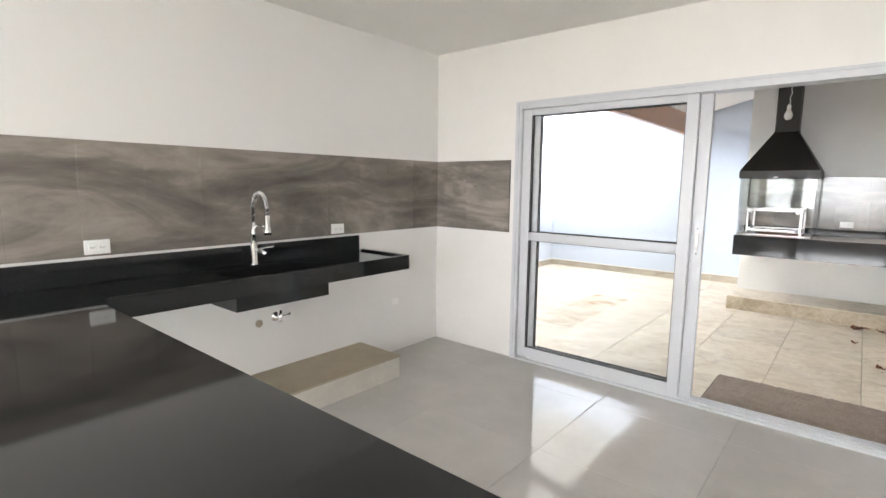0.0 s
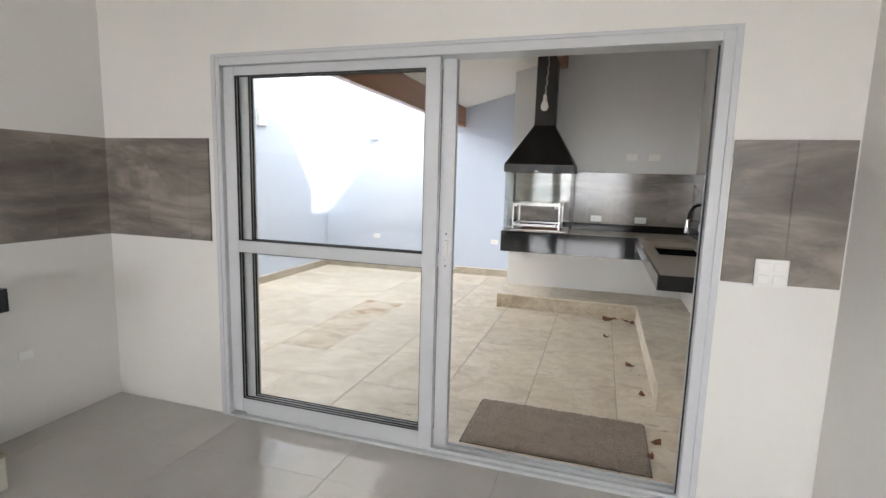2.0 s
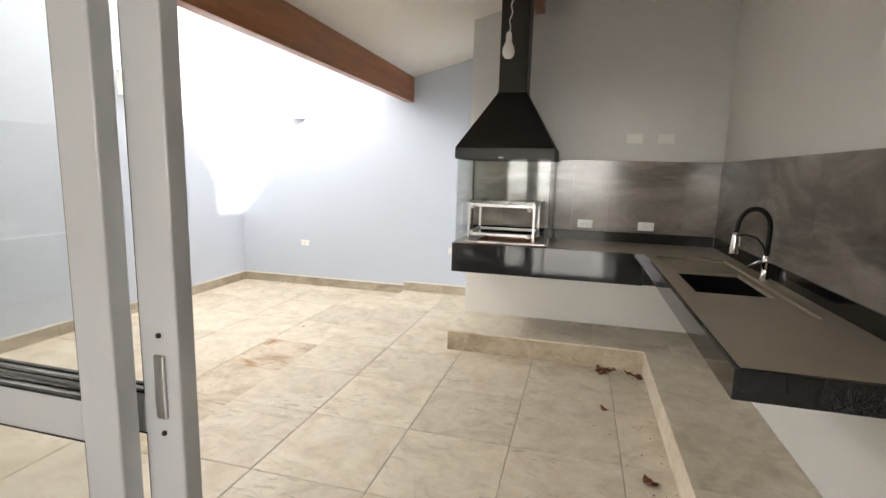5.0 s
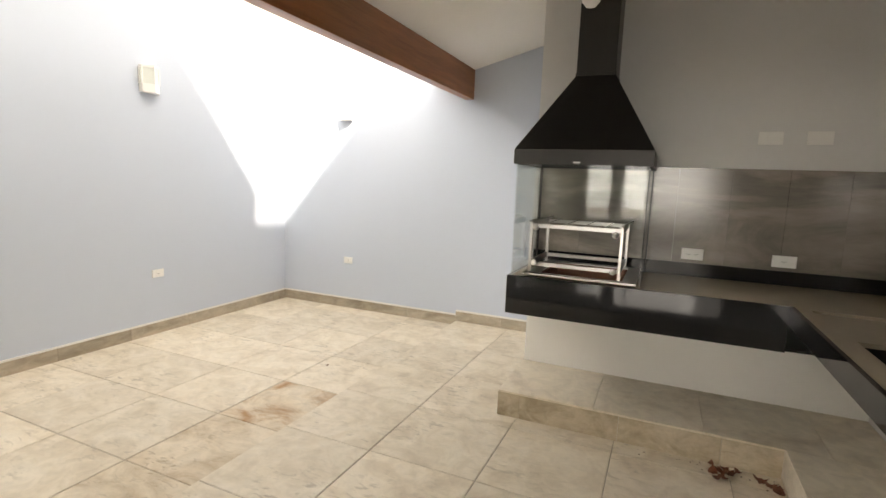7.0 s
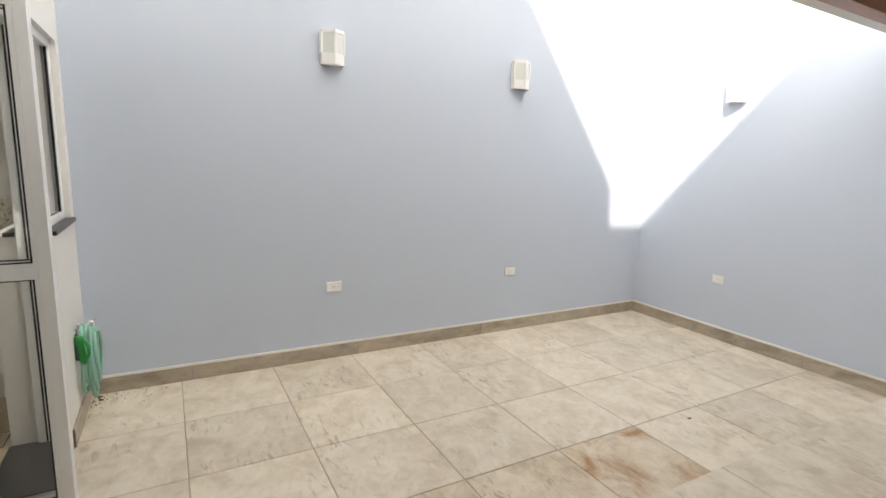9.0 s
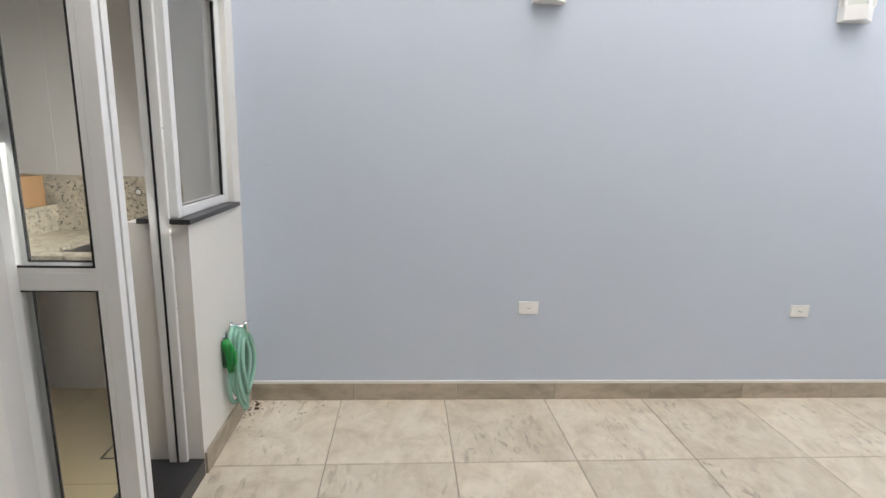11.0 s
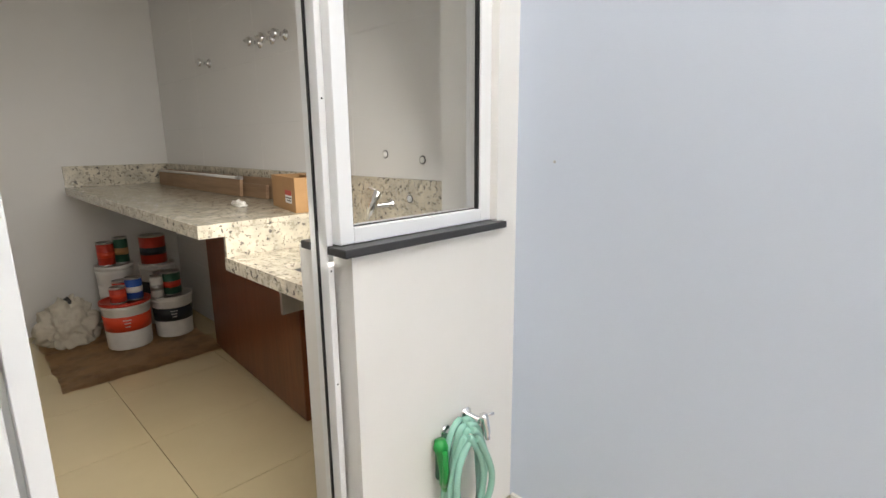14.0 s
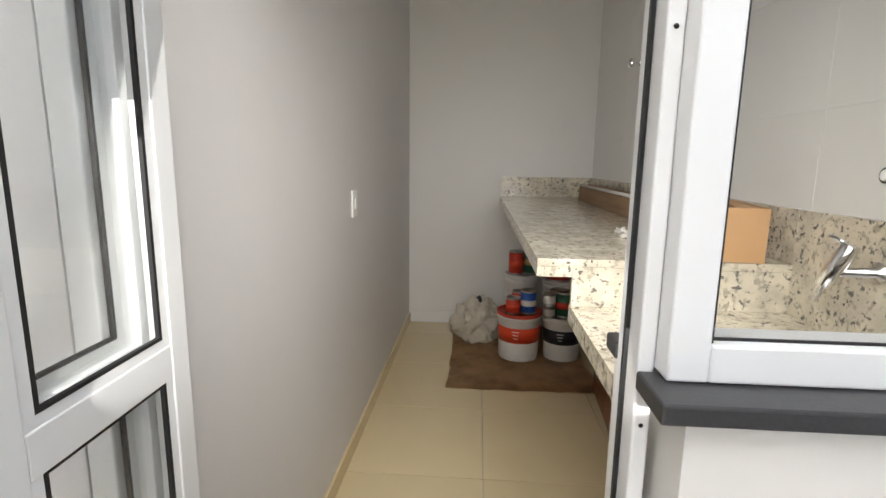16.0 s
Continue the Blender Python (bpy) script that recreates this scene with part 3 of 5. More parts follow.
tall_faucet((0.075, -1.91, CZ), "tall chrome spring-neck mixer tap standing on the black counter")

stop = thing("stop_valve", (0.0, -1.729, 0.547), "chrome angle stop valve on the white wall under the sink", "valve")
bm = bmesh.new()
add_lathe(bm, [(0.0, 0), (0.034, 0), (0.034, 0.004), (0.028, 0.009), (0.014, 0.012), (0.014, 0.05)], (0, 0, 0), 20, pose(0.001, -1.729, 0.547, 0, 90))
part("flange", bm, CHROME, stop)
bm = bmesh.new()
add_lathe(bm, [(0.0, -0.03), (0.012, -0.028), (0.018, -0.012), (0.019, 0.03), (0.014, 0.035), (0.012, 0.055), (0.0, 0.056)], (0.066, -1.729, 0.547), 18)
part("body", bm, CHROME, stop)
bm = bmesh.new()
add_tube(bm, [(0.066, -1.71, 0.55), (0.068, -1.68, 0.556), (0.072, -1.655, 0.566)], 0.009, 10, True, [0.012, 0.009, 0.013])
part("handle", bm, CHROME, stop)
waste = thing("waste_outlet", (0.0, -1.854, 0.52), "small brown capped waste outlet in the wall under the sink", "pipe cap")
bm = bmesh.new()
add_lathe(bm, [(0.026, 0), (0.026, 0.006), (0.020, 0.008), (0.020, 0.003), (0.0, 0.003)], (0, 0, 0), 18, pose(0.001, -1.854, 0.52, 0, 90))
part("ring", bm, DUSTY, waste)

plinth = thing("kitchen_plinth", (0.22, -1.9, 0), "low plastered plinth with a dusty tan top under the counter", "plinth")
box_part("plinth_body", (0.001, 0.465, -2.86, -0.965, 0.0, 0.160), CONCRETE, plinth, 0.004)
box_part("plinth_top", (0.001, 0.47, -2.86, -0.96, 0.1605, 0.175), DUSTY, plinth, 0.002)


def outlet(at, facing, label, w=0.118, h=0.075, sockets=1, switch=False, group="wall sockets"):
    """A white wall plate; facing is the turn about z, 0 looks to -y."""
    o = thing("wall_socket", (*at, 0, 0, facing), label, "switch" if switch else "socket", group)
    m = o.matrix_basis
    bm = bmesh.new()
    add_box(bm, -w / 2, w / 2, -0.010, -0.0005, -h / 2, h / 2, 0.003, m)
    part("plate", bm, PLASTIC, o)
    bm = bmesh.new()
    for k in range(sockets):
        cx = (k - (sockets - 1) / 2) * 0.045
        add_box(bm, cx - 0.019, cx + 0.019, -0.0125, -0.0095, -0.021, 0.021, 0.002, m)
    part("insert", bm, PLASTIC, o)
    if not switch:
        for k in range(sockets):
            cx = (k - (sockets - 1) / 2) * 0.045
            for dx, dz in ((-0.009, 0), (0.009, 0), (0, -0.004)):
                bm = bmesh.new()
                add_box(bm, cx + dx - 0.002, cx + dx + 0.002, -0.0131, -0.0122, dz - 0.002, dz + 0.002, 0, m)
                part("pin_hole", bm, GASKET, o)
    return o


# facing: 0 looks to -y, 90 to +x, 180 to +y, 270 to -x
outlet((0.012, -2.76, 1.13), 90, "white double wall socket on the marble tile band", sockets=2)
outlet((0.012, -1.187, 1.13), 90, "white double wall socket on the marble tile band", sockets=2)
outlet((0.0, -0.56, 0.45), 90, "white blank plate low on the kitchen wall", 0.075, 0.05, 1, True)
sw = outlet((3.71, -0.012, 1.13), 0, "white square switch plate with four rockers beside the glass door", 0.125, 0.118, 0, True)
for dx in (-0.028, 0.028):
    for dz in (-0.026, 0.026):
        box_part("rocker", (3.71 + dx - 0.022, 3.71 + dx + 0.022, -0.0275, -0.021, 1.13 + dz - 0.019, 1.13 + dz + 0.019), PLASTIC, sw, 0.002)

mat_thing = thing("door_mat", (2.83, 0.51, UP), "coarse brown-grey coir mat outside the door", "mat")
MAT = mat("brown_coir", (0.43, 0.36, 0.30), 0.95, grain=0.8, scale=160, stain=0.3, stain_scale=12, bump=1.0, bump_scale=220, colour2=(0.15, 0.11, 0.08))
bm = bmesh.new()
nx, ny = 110, 66
rng = random.Random(5)
grid = [[bm.verts.new((2.315 + 1.045 * i / nx + rng.uniform(-.003, .003), 0.235 + 0.59 * j / ny + rng.uniform(-.003, .003),
                       UP + 0.004 + (0.0 if i in (0, nx) or j in (0, ny) else 0.008 + rng.uniform(0, 0.008)))) for j in range(ny + 1)] for i in range(nx + 1)]
for i in range(nx):
    for j in range(ny):
        bm.faces.new((grid[i][j], grid[i + 1][j], grid[i + 1][j + 1], grid[i][j + 1]))
part("coir_surface", bm, MAT, mat_thing)
box_part("backing", (2.31, 3.362, 0.232, 0.828, UP + 0.0005, UP + 0.004), GASKET, mat_thing)


# ---- patio: barbecue corner ----
BZ = 0.90
BRICK = mat("sooty_fire_brick", (0.30, 0.155, 0.10), 0.9, grain=0.4, scale=40, stain=0.5, stain_scale=9, colour2=(0.12, 0.06, 0.045), bump=0.4)
LEAF = mat("dry_red_brown_leaf", (0.20, 0.075, 0.035), 0.7, grain=0.4, scale=60, colour2=(0.12, 0.04, 0.02), per_object=0.25)

ledge = structure("barbecue_plinth", [(1.885, PX1, 3.437, BBQ, UP - 0.01, 0.128), (3.464, PX1, 1.082, 3.437, UP - 0.01, 0.128)], CONCRETE,
                  "low L-shaped plinth clad in taupe stone-look tile under the counters", "plinth")
base = structure("barbecue_base_wall", [(1.885, 3.985, 4.06, BBQ, 0.14, 0.66), (3.985, PX1, 1.1, BBQ, 0.14, 0.80)], WHITE_PAINT, "white painted wall under the counters", "wall")
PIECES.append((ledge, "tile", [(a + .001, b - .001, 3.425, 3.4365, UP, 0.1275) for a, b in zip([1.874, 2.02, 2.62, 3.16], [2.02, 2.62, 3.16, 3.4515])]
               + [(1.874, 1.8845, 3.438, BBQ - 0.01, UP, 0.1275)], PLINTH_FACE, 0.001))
PIECES.append((ledge, "tile", [(3.452, 3.463, a + .001, b - .001, UP, 0.1275) for a, b in zip([1.083, 1.68, 2.28, 2.88], [1.68, 2.28, 2.88, 3.4245])]
               + [(3.452, PX1 - 0.001, 1.0705, 1.0815, UP, 0.1275)], PLINTH_TILE, 0.001))
PIECES.append((ledge, "tile", [(a + .001, b - .001, 3.425, 4.059, 0.128, 0.14) for a, b in zip([1.874, 2.47, 3.07], [2.47, 3.07, 3.66])]
               + [(3.661, 3.984, 3.426, 4.059, 0.128, 0.14)]
               + [(3.452, 3.984, a + .001, b - .001, 0.128, 0.14) for a, b in zip([1.0705, 1.65, 2.25, 2.85], [1.65, 2.25, 2.85, 3.4245])], PLINTH_TILE, 0.001))

bq = thing("barbecue_counter", (2.9, 3.8, BZ), "polished black granite barbecue counter with a deep front apron", "counter")
bm = bmesh.new()
HX0, HX1, HY0, HY1 = 2.06, 2.58, 3.50, 4.05
y0, y1 = 3.425, BBQ - 0.001
for b in ((1.9095, HX0, y0 + 0.0205, y1), (HX1, PX1 - 0.001, y0 + 0.0205, y1), (HX0, HX1, y0 + 0.0205, HY0), (HX0, HX1, HY1, y1)):
    add_box(bm, *b, BZ - 0.02, BZ)
part("worktop", bm, DUST_SHEEN_TOP, bq)
box_part("front_apron", (1.89, 3.3905, y0 - 0.001, y0 + 0.02, 0.658, BZ), BLACK_GRANITE, bq, 0.001)
box_part("end_apron", (1.889, 1.909, y0 + 0.0205, y1, 0.658, BZ), BLACK_GRANITE, bq, 0.001)
box_part("underside", (1.91, PX1 - 0.001, y0 + 0.021, 4.059, 0.66, 0.67), BLACK_GRANITE, bq)
box_part("splash_strip", (1.89, PX1 - 0.022, BBQ - 0.021, BBQ - 0.001, BZ + 0.0005, 0.989), BLACK_GRANITE, bq, 0.001)

sk = thing("sink_counter", (3.7, 2.2, BZ), "polished black granite sink counter along the patio wall", "counter")
WX0, WX1, WY0, WY1 = 3.47, 3.93, 1.85, 3.40     # wet recess
QX0, QX1, QY0, QY1 = 3.52, 3.89, 2.27, 2.91     # basin
bm = bmesh.new()
SCY = 1.085
for b in ((3.4115, WX0, SCY + 0.0205, y0 + 0.02), (WX1, PX1 - 0.001, SCY + 0.0205, y0 + 0.02), (WX0, WX1, SCY + 0.0205, WY0), (WX0, WX1, WY1, y0 + 0.02)):
    add_box(bm, *b, BZ - 0.02, BZ)
part("worktop", bm, DUST_SHEEN_TOP, sk)
bm = bmesh.new()
for b in ((WX0, QX0, WY0, WY1), (QX1, WX1, WY0, WY1), (QX0, QX1, WY0, QY0), (QX0, QX1, QY1, WY1)):
    add_box(bm, *b, BZ - 0.034, BZ - 0.014)
part("wet_recess", bm, DUST_SHEEN_TOP, sk)
bm = bmesh.new()
add_box(bm, QX0, QX1, QY0, QY1, 0.70, 0.715)
for b in ((QX0 - 0.015, QX0, QY0 - 0.015, QY1 + 0.015), (QX1, QX1 + 0.015, QY0 - 0.015, QY1 + 0.015), (QX0, QX1, QY0 - 0.015, QY0), (QX0, QX1, QY1, QY1 + 0.015)):
    add_box(bm, *b, 0.70, BZ - 0.0345)
part("basin", bm, BLACK_GRANITE, sk, "deep black stone basin")
box_part("front_apron", (3.391, 3.411, SCY - 0.001, y0 + 0.019, 0.80, BZ), BLACK_GRANITE, sk, 0.001)
box_part("end_apron", (3.4115, PX1 - 0.001, SCY - 0.001, SCY + 0.02, 0.80, BZ), BLACK_GRANITE, sk, 0.001)
box_part("splash_strip", (PX1 - 0.021, PX1 - 0.001, SCY, BBQ - 0.022, BZ + 0.0005, 0.989), BLACK_GRANITE, sk, 0.001)

hood = thing("barbecue_hood", (2.29, 3.76, 1.59), "matt black sheet steel barbecue hood with a square flue", "hood")
hx0, hx1, hy0, hy1 = 1.895, 2.685, 3.42, BBQ - 0.012
bm = bmesh.new()
t = 0.012
for b in ((hx0, hx1, hy0, hy0 + t), (hx0, hx1, hy1 - t, hy1), (hx0, hx0 + t, hy0 + t, hy1 - t), (hx1 - t, hx1, hy0 + t, hy1 - t)):
    add_box(bm, *b, 1.59, 1.677)
part("skirt", bm, BLACK_STEEL, hood)
bm = bmesh.new()
fx0, fx1, fy_0, fy_1 = 2.185, 2.415, 3.70, 3.93
lo = [bm.verts.new(p) for p in ((hx0, hy0, 1.678), (hx1, hy0, 1.678), (hx1, hy1, 1.678), (hx0, hy1, 1.678))]
hi = [bm.verts.new(p) for p in ((fx0, fy_0, 2.15), (fx1, fy_0, 2.15), (fx1, fy_1, 2.15), (fx0, fy_1, 2.15))]
for i in range(4):
    bm.faces.new((lo[i], lo[(i + 1) % 4], hi[(i + 1) % 4], hi[i]))
r = bmesh.ops.solidify(bm, geom=list(bm.faces), thickness=0.004)
part("canopy", bm, BLACK_STEEL, hood)
bm = bmesh.new()
add_box(bm, fx0 - 0.002, fx1 + 0.002, fy_0 - 0.002, fy_1 + 0.002, 2.15, roof_z(2.3) + 0.05, 0.003)
flue = part("flue", bm, BLACK_STEEL, hood)
box_part("flue_collar", (fx0 - 0.006, fx1 + 0.006, fy_0 - 0.006, fy_1 + 0.006, 2.145, 2.163), BLACK_STEEL, hood, 0.002)
box_part("badge", (2.25, 2.29, hy0 - 0.0015, hy0 - 0.0002, 1.600, 1.607), STEEL, hood, 0, "small pale maker's strip")

enclosure = thing("glass_fire_screen", (2.29, 3.5, BZ), "clear tempered glass screen between counter and hood", "glass screen")
for b in ((hx0 + 0.014, hx0 + 0.022, hy0 + 0.025, BBQ - 0.025), (hx1 - 0.022, hx1 - 0.014, hy0 + 0.025, BBQ - 0.025)):
    p = box_part("pane", (*b, BZ + 0.002, 1.60), TEMPERED, enclosure, 0.001)
    p.visible_shadow = False
p = box_part("pane", (hx0 + 0.03, hx1 - 0.03, hy0 + 0.014, hy0 + 0.022, 1.24, 1.60), TEMPERED, enclosure, 0.001)
p.visible_shadow = False
box_part("edge_strip", (hx0 + 0.010, hx0 + 0.026, BBQ - 0.04, BBQ - 0.022, BZ + 0.001, 1.589), BLACK_STEEL, enclosure)
box_part("edge_strip", (hx1 - 0.026, hx1 - 0.010, BBQ - 0.04, BBQ - 0.022, BZ + 0.001, 1.589), BLACK_STEEL, enclosure)

pit = thing("grill_pit", (2.32, 3.77, BZ), "brick-lined charcoal pit with a stainless steel rim", "grill")
bm = bmesh.new()
add_box(bm, HX0, HX1, HY0, HY1, BZ - 0.20, BZ - 0.18)
for b in ((HX0, HX0 + 0.03, HY0, HY1), (HX1 - 0.03, HX1, HY0, HY1), (HX0 + 0.03, HX1 - 0.03, HY0, HY0 + 0.03), (HX0 + 0.03, HX1 - 0.03, HY1 - 0.03, HY1)):
    add_box(bm, *b, BZ - 0.18, BZ + 0.012)
part("brick_lining", bm, BRICK, pit)
bm = bmesh.new()
for b in ((1.99, HX0 + 0.012, 3.45, 4.095), (HX1 - 0.012, 2.645, 3.45, 4.095), (HX0 + 0.012, HX1 - 0.012, 3.45, HY0 + 0.012), (HX0 + 0.012, HX1 - 0.012, HY1 - 0.012, 4.095)):
    add_box(bm, *b, BZ + 0.0125, BZ + 0.022)
part("rim", bm, STEEL, pit)
rack = thing("skewer_rack", (2.28, 3.75, BZ + 0.02), "stainless steel rotisserie rack with white knobs standing over the pit", "grill rack")
zr = BZ + 0.0225
gx0, gx1, gy0, gy1, gz = 2.005, 2.545, 3.53, 4.02, 1.235
for x in (gx0, gx1):
    for y in (gy0, gy1):
        box_part("post", (x - 0.009, x + 0.009, y - 0.009, y + 0.009, zr, gz), STEEL, rack, 0.001)
for z in (zr + 0.05, gz - 0.02):
    for y in (gy0, gy1):
        box_part("cross_rail", (gx0 + 0.0095, gx1 - 0.0095, y - 0.006, y + 0.006, z - 0.012, z + 0.012), STEEL, rack, 0.001)
    for x in (gx0, gx1):
        box_part("side_rail", (x - 0.005, x + 0.005, gy0 + 0.0095, gy1 - 0.0095, z - 0.02, z + 0.02), STEEL, rack, 0.001)
for x, z in ((gx0 + 0.03, gz - 0.03), (gx1 - 0.035, gz - 0.045), (gx0 + 0.03, zr + 0.06), (gx1 - 0.035, zr + 0.05)):
    bm = bmesh.new()
    add_lathe(bm, [(0.0, -0.012), (0.017, -0.01), (0.02, 0), (0.017, 0.010), (0.0, 0.012)], (0, 0, 0), 16, pose(x, gy0 - 0.023, z, 90))
    part("knob", bm, PLASTIC, rack, "round white knob")
for k in range(4):
    x = gx0 + 0.08 + k * 0.12
    bm = bmesh.new()
    add_tube(bm, [(x, gy0 - 0.02, gz - 0.006), (x, gy1 + 0.02, gz - 0.006)], 0.004, 6)
    part("spit", bm, STEEL, rack)
for x in (gx0, gx1):
    bm = bmesh.new()
    add_tube(bm, [(x - 0.01, gy0 - 0.05, gz + 0.004), (x + 0.03, gy1 + 0.01, gz + 0.012)], 0.006, 8)
    part("bar", bm, STEEL, rack)


def gooseneck(at):
    x, y, z = at
    f = thing("sink_faucet", at, "chrome mixer tap with a bent black hose neck and pull-down spray", "faucet")
    bm = bmesh.new()
    add_lathe(bm, [(0.027, 0), (0.027, 0.008), (0.021, 0.012), (0.021, 0.085), (0.024, 0.09), (0.024, 0.135), (0.016, 0.145), (0.0, 0.145)], at, 24)
    part("body", bm, CHROME, f)
    bm = bmesh.new()
    add_tube(bm, [(x, y, z + 0.10), (x - 0.03, y + 0.02, z + 0.10), (x - 0.075, y + 0.05, z + 0.06)], 0.011, 12)
    part("lever", bm, CHROME, f)
    pts, r = [], 0.10
    for k in range(25):
        a = math.pi * k / 24
        pts.append((x - r + r * math.cos(a) * 1.0, y - 0.10 * (1 - math.cos(a)) * 0.5, z + 0.30 + 0.115 * math.sin(a)))
    bm = bmesh.new()
    add_tube(bm, [(x, y, z + 0.13), (x, y, z + 0.22)] + pts + [(x - 2 * r - 0.005, y - 0.10, z + 0.275)], 0.0145, 14)
    part("neck", bm, RUBBER, f, "matt black flexible neck")
    hx, hy = x - 2 * r - 0.005, y - 0.10
    bm = bmesh.new()
    add_lathe(bm, [(0.017, 0), (0.017, -0.02), (0.02, -0.05), (0.026, -0.12), (0.024, -0.128), (0.0, -0.126)], (hx, hy, z + 0.28), 20, None)
    part("spray_head", bm, CHROME, f)
    bm = bmesh.new()
    add_tube(bm, [(x - 0.002, y, z + 0.135), (x - 0.03, y - 0.02, z + 0.20), (x - 0.08, y - 0.05, z + 0.25), (x - 0.15, y - 0.085, z + 0.268), (hx + 0.015, hy, z + 0.262)], 0.006, 10)
    part("holder_arm", bm, RUBBER, f)
    return f


gooseneck((3.975, 2.72, BZ))

bulb = thing("hanging_bulb", (2.432, 2.495, 2.19), "white bulb hanging on a bare twisted cable from the roof", "light bulb")
bm = bmesh.new()
add_lathe(bm, [(0.0, -0.042), (0.02, -0.038), (0.034, -0.02), (0.037, 0.0), (0.031, 0.026), (0.02, 0.05), (0.016, 0.06)], (2.432, 2.495, 2.19), 24)
part("globe", bm, PLASTIC, bulb)
bm = bmesh.new()
add_lathe(bm, [(0.016, 0.06), (0.018, 0.065), (0.017, 0.10), (0.008, 0.112), (0.0, 0.112)], (2.432, 2.495, 2.19), 18)
part("holder", bm, PLASTIC, bulb)
bm = bmesh.new()
top = roof_z(2.432) - 0.001
n = 40
add_tube(bm, [(2.432 + 0.006 * math.sin(k * 1.3) + 0.02 * math.sin(math.pi * k / n), 2.495 + 0.005 * math.cos(k * 1.3), 2.30 + (top - 2.30) * k / n) for k in range(n + 1)], 0.0035, 6)
part("cable", bm, PLASTIC, bulb)


# ---- patio: walls and floor ----
FROST = mat("frosted_lamp_glass", (0.72, 0.76, 0.72), 0.35, stain=0.1, stain_scale=20)


def wall_lamp(m, label):
    """A five-sided lantern; local +x points out of the wall."""
    lamp = thing("wall_lamp", (0, 0, 0), label, "wall lamp", "lanterns on the patio walls")
    lamp.matrix_basis = m
    h, w, d = 0.235, 0.082, 0.10
    outline = [(0.0, -w), (0.045, -w), (d, 0.0), (0.045, w), (0.0, w)]

    def prism(z0, z1, s=1.0, taper=0.0):
        bm = bmesh.new()
        a = [bm.verts.new((x * s, y * s, z0)) for x, y in outline]
        b = [bm.verts.new((x * s * (1 + taper), y * s * (1 + taper), z1)) for x, y in outline]
        bm.faces.new(a[::-1]); bm.faces.new(b)
        for i in range(5):
            bm.faces.new((a[i], a[(i + 1) % 5], b[(i + 1) % 5], b[i]))
        bmesh.ops.transform(bm, matrix=m, verts=bm.verts)
        return bm
    part("body", prism(-h / 2, -h / 2 + 0.075), PLASTIC, lamp)
    part("cap", prism(h / 2 - 0.022, h / 2), PLASTIC, lamp)
    part("shade", prism(-h / 2 + 0.076, h / 2 - 0.023, 0.93), FROST, lamp, "frosted glass panes")
    for x, y in outline:
        bm = bmesh.new()
        add_box(bm, x - 0.008 if x else 0.0, (x + 0.002) if x else 0.012, y - 0.007, y + 0.007, -h / 2 + 0.075, h / 2 - 0.022, 0, m)
        part("upright", bm, PLASTIC, lamp)
    return lamp


wall_lamp(pose(PX0 + 0.001, 1.885, 2.27), "white lantern wall lamp with frosted panes on the blue wall")
wall_lamp(pose(PX0 + 0.001, 3.565, 2.265), "white lantern wall lamp with frosted panes on the blue wall")
wall_lamp(pose(-0.655, FAR - 0.001, 2.23, 0, 0, -90), "white lantern wall lamp on the sunlit end wall")

for y, z in ((1.90, 0.507), (3.59, 0.503)):
    outlet((PX0, y, z), 90, "white weatherproof socket low on the blue wall")
outlet((-0.612, FAR, 0.497), 0, "white weatherproof socket low on the end wall")
outlet((1.428, FAR, 0.518), 0, "white weatherproof socket low on the end wall")
outlet((2.953, BBQ - 0.012, 1.05), 0, "white double socket on the marble tile splashback", 0.132, 0.075, 2)
outlet((3.469, BBQ - 0.012, 1.05), 0, "white single socket on the marble tile splashback", 0.132, 0.075, 1)
outlet((3.319, BBQ, 1.808), 0, "white switch plate above the splashback", 0.132, 0.08, 1, True)
outlet((3.572, BBQ, 1.808), 0, "white blank plate above the splashback", 0.132, 0.08, 0, True)
outlet((PX1 - 0.012, 3.48, 1.04), 270, "white socket on the side splashback", 0.118, 0.075, 1)


def caulk(name, b, label):
    return structure(name, [b], WHITE_PAINT, label, "trim")


caulk("trim_left", (PX0 + 0.0005, PX0 + 0.013, PIER + 0.013, FAR - 0.013, LOW + 0.106, LOW + 0.121), "white painted line along the skirting")
caulk("trim_far", (PX0 + 0.013, STEP, FAR - 0.013, FAR - 0.0005, LOW + 0.106, LOW + 0.121), "white painted line along the skirting")
caulk("trim_far_step", (STEP, 1.86, FAR - 0.013, FAR - 0.0005, UP + 0.106, UP + 0.121), "white painted line along the skirting")

rng = random.Random(11)


def dry_leaf(x, y, z, size, spin):
    bm = bmesh.new()
    n = 7
    edge = []
    for k in range(n + 1):
        u = k / n
        w = 0.36 * size * math.sin(math.pi * u) ** 0.8
        curl = 0.45 * size * (2 * u - 1) ** 2
        edge.append((bm.verts.new((size * (u - 0.5), -w, 0.004 + curl + w * 0.5 * rng.random())), bm.verts.new((size * (u - 0.5), 0, 0.003 + curl)),
                     bm.verts.new((size * (u - 0.5), w, 0.004 + curl + w * 0.5 * rng.random()))))
    for a, b in zip(edge, edge[1:]):
        for i in (0, 1):
            bm.faces.new((a[i], b[i], b[i + 1], a[i + 1]))
    bmesh.ops.remove_doubles(bm, verts=bm.verts, dist=0.0004)
    bmesh.ops.transform(bm, matrix=pose(x, y, z, 0, 0, spin), verts=bm.verts)
    ob = mesh_ob("dry_leaf", bm, LEAF, True)
    return tagged(ob, "curled dry red-brown leaf lying on the patio tiles", "leaf", "dry leaves on the patio")


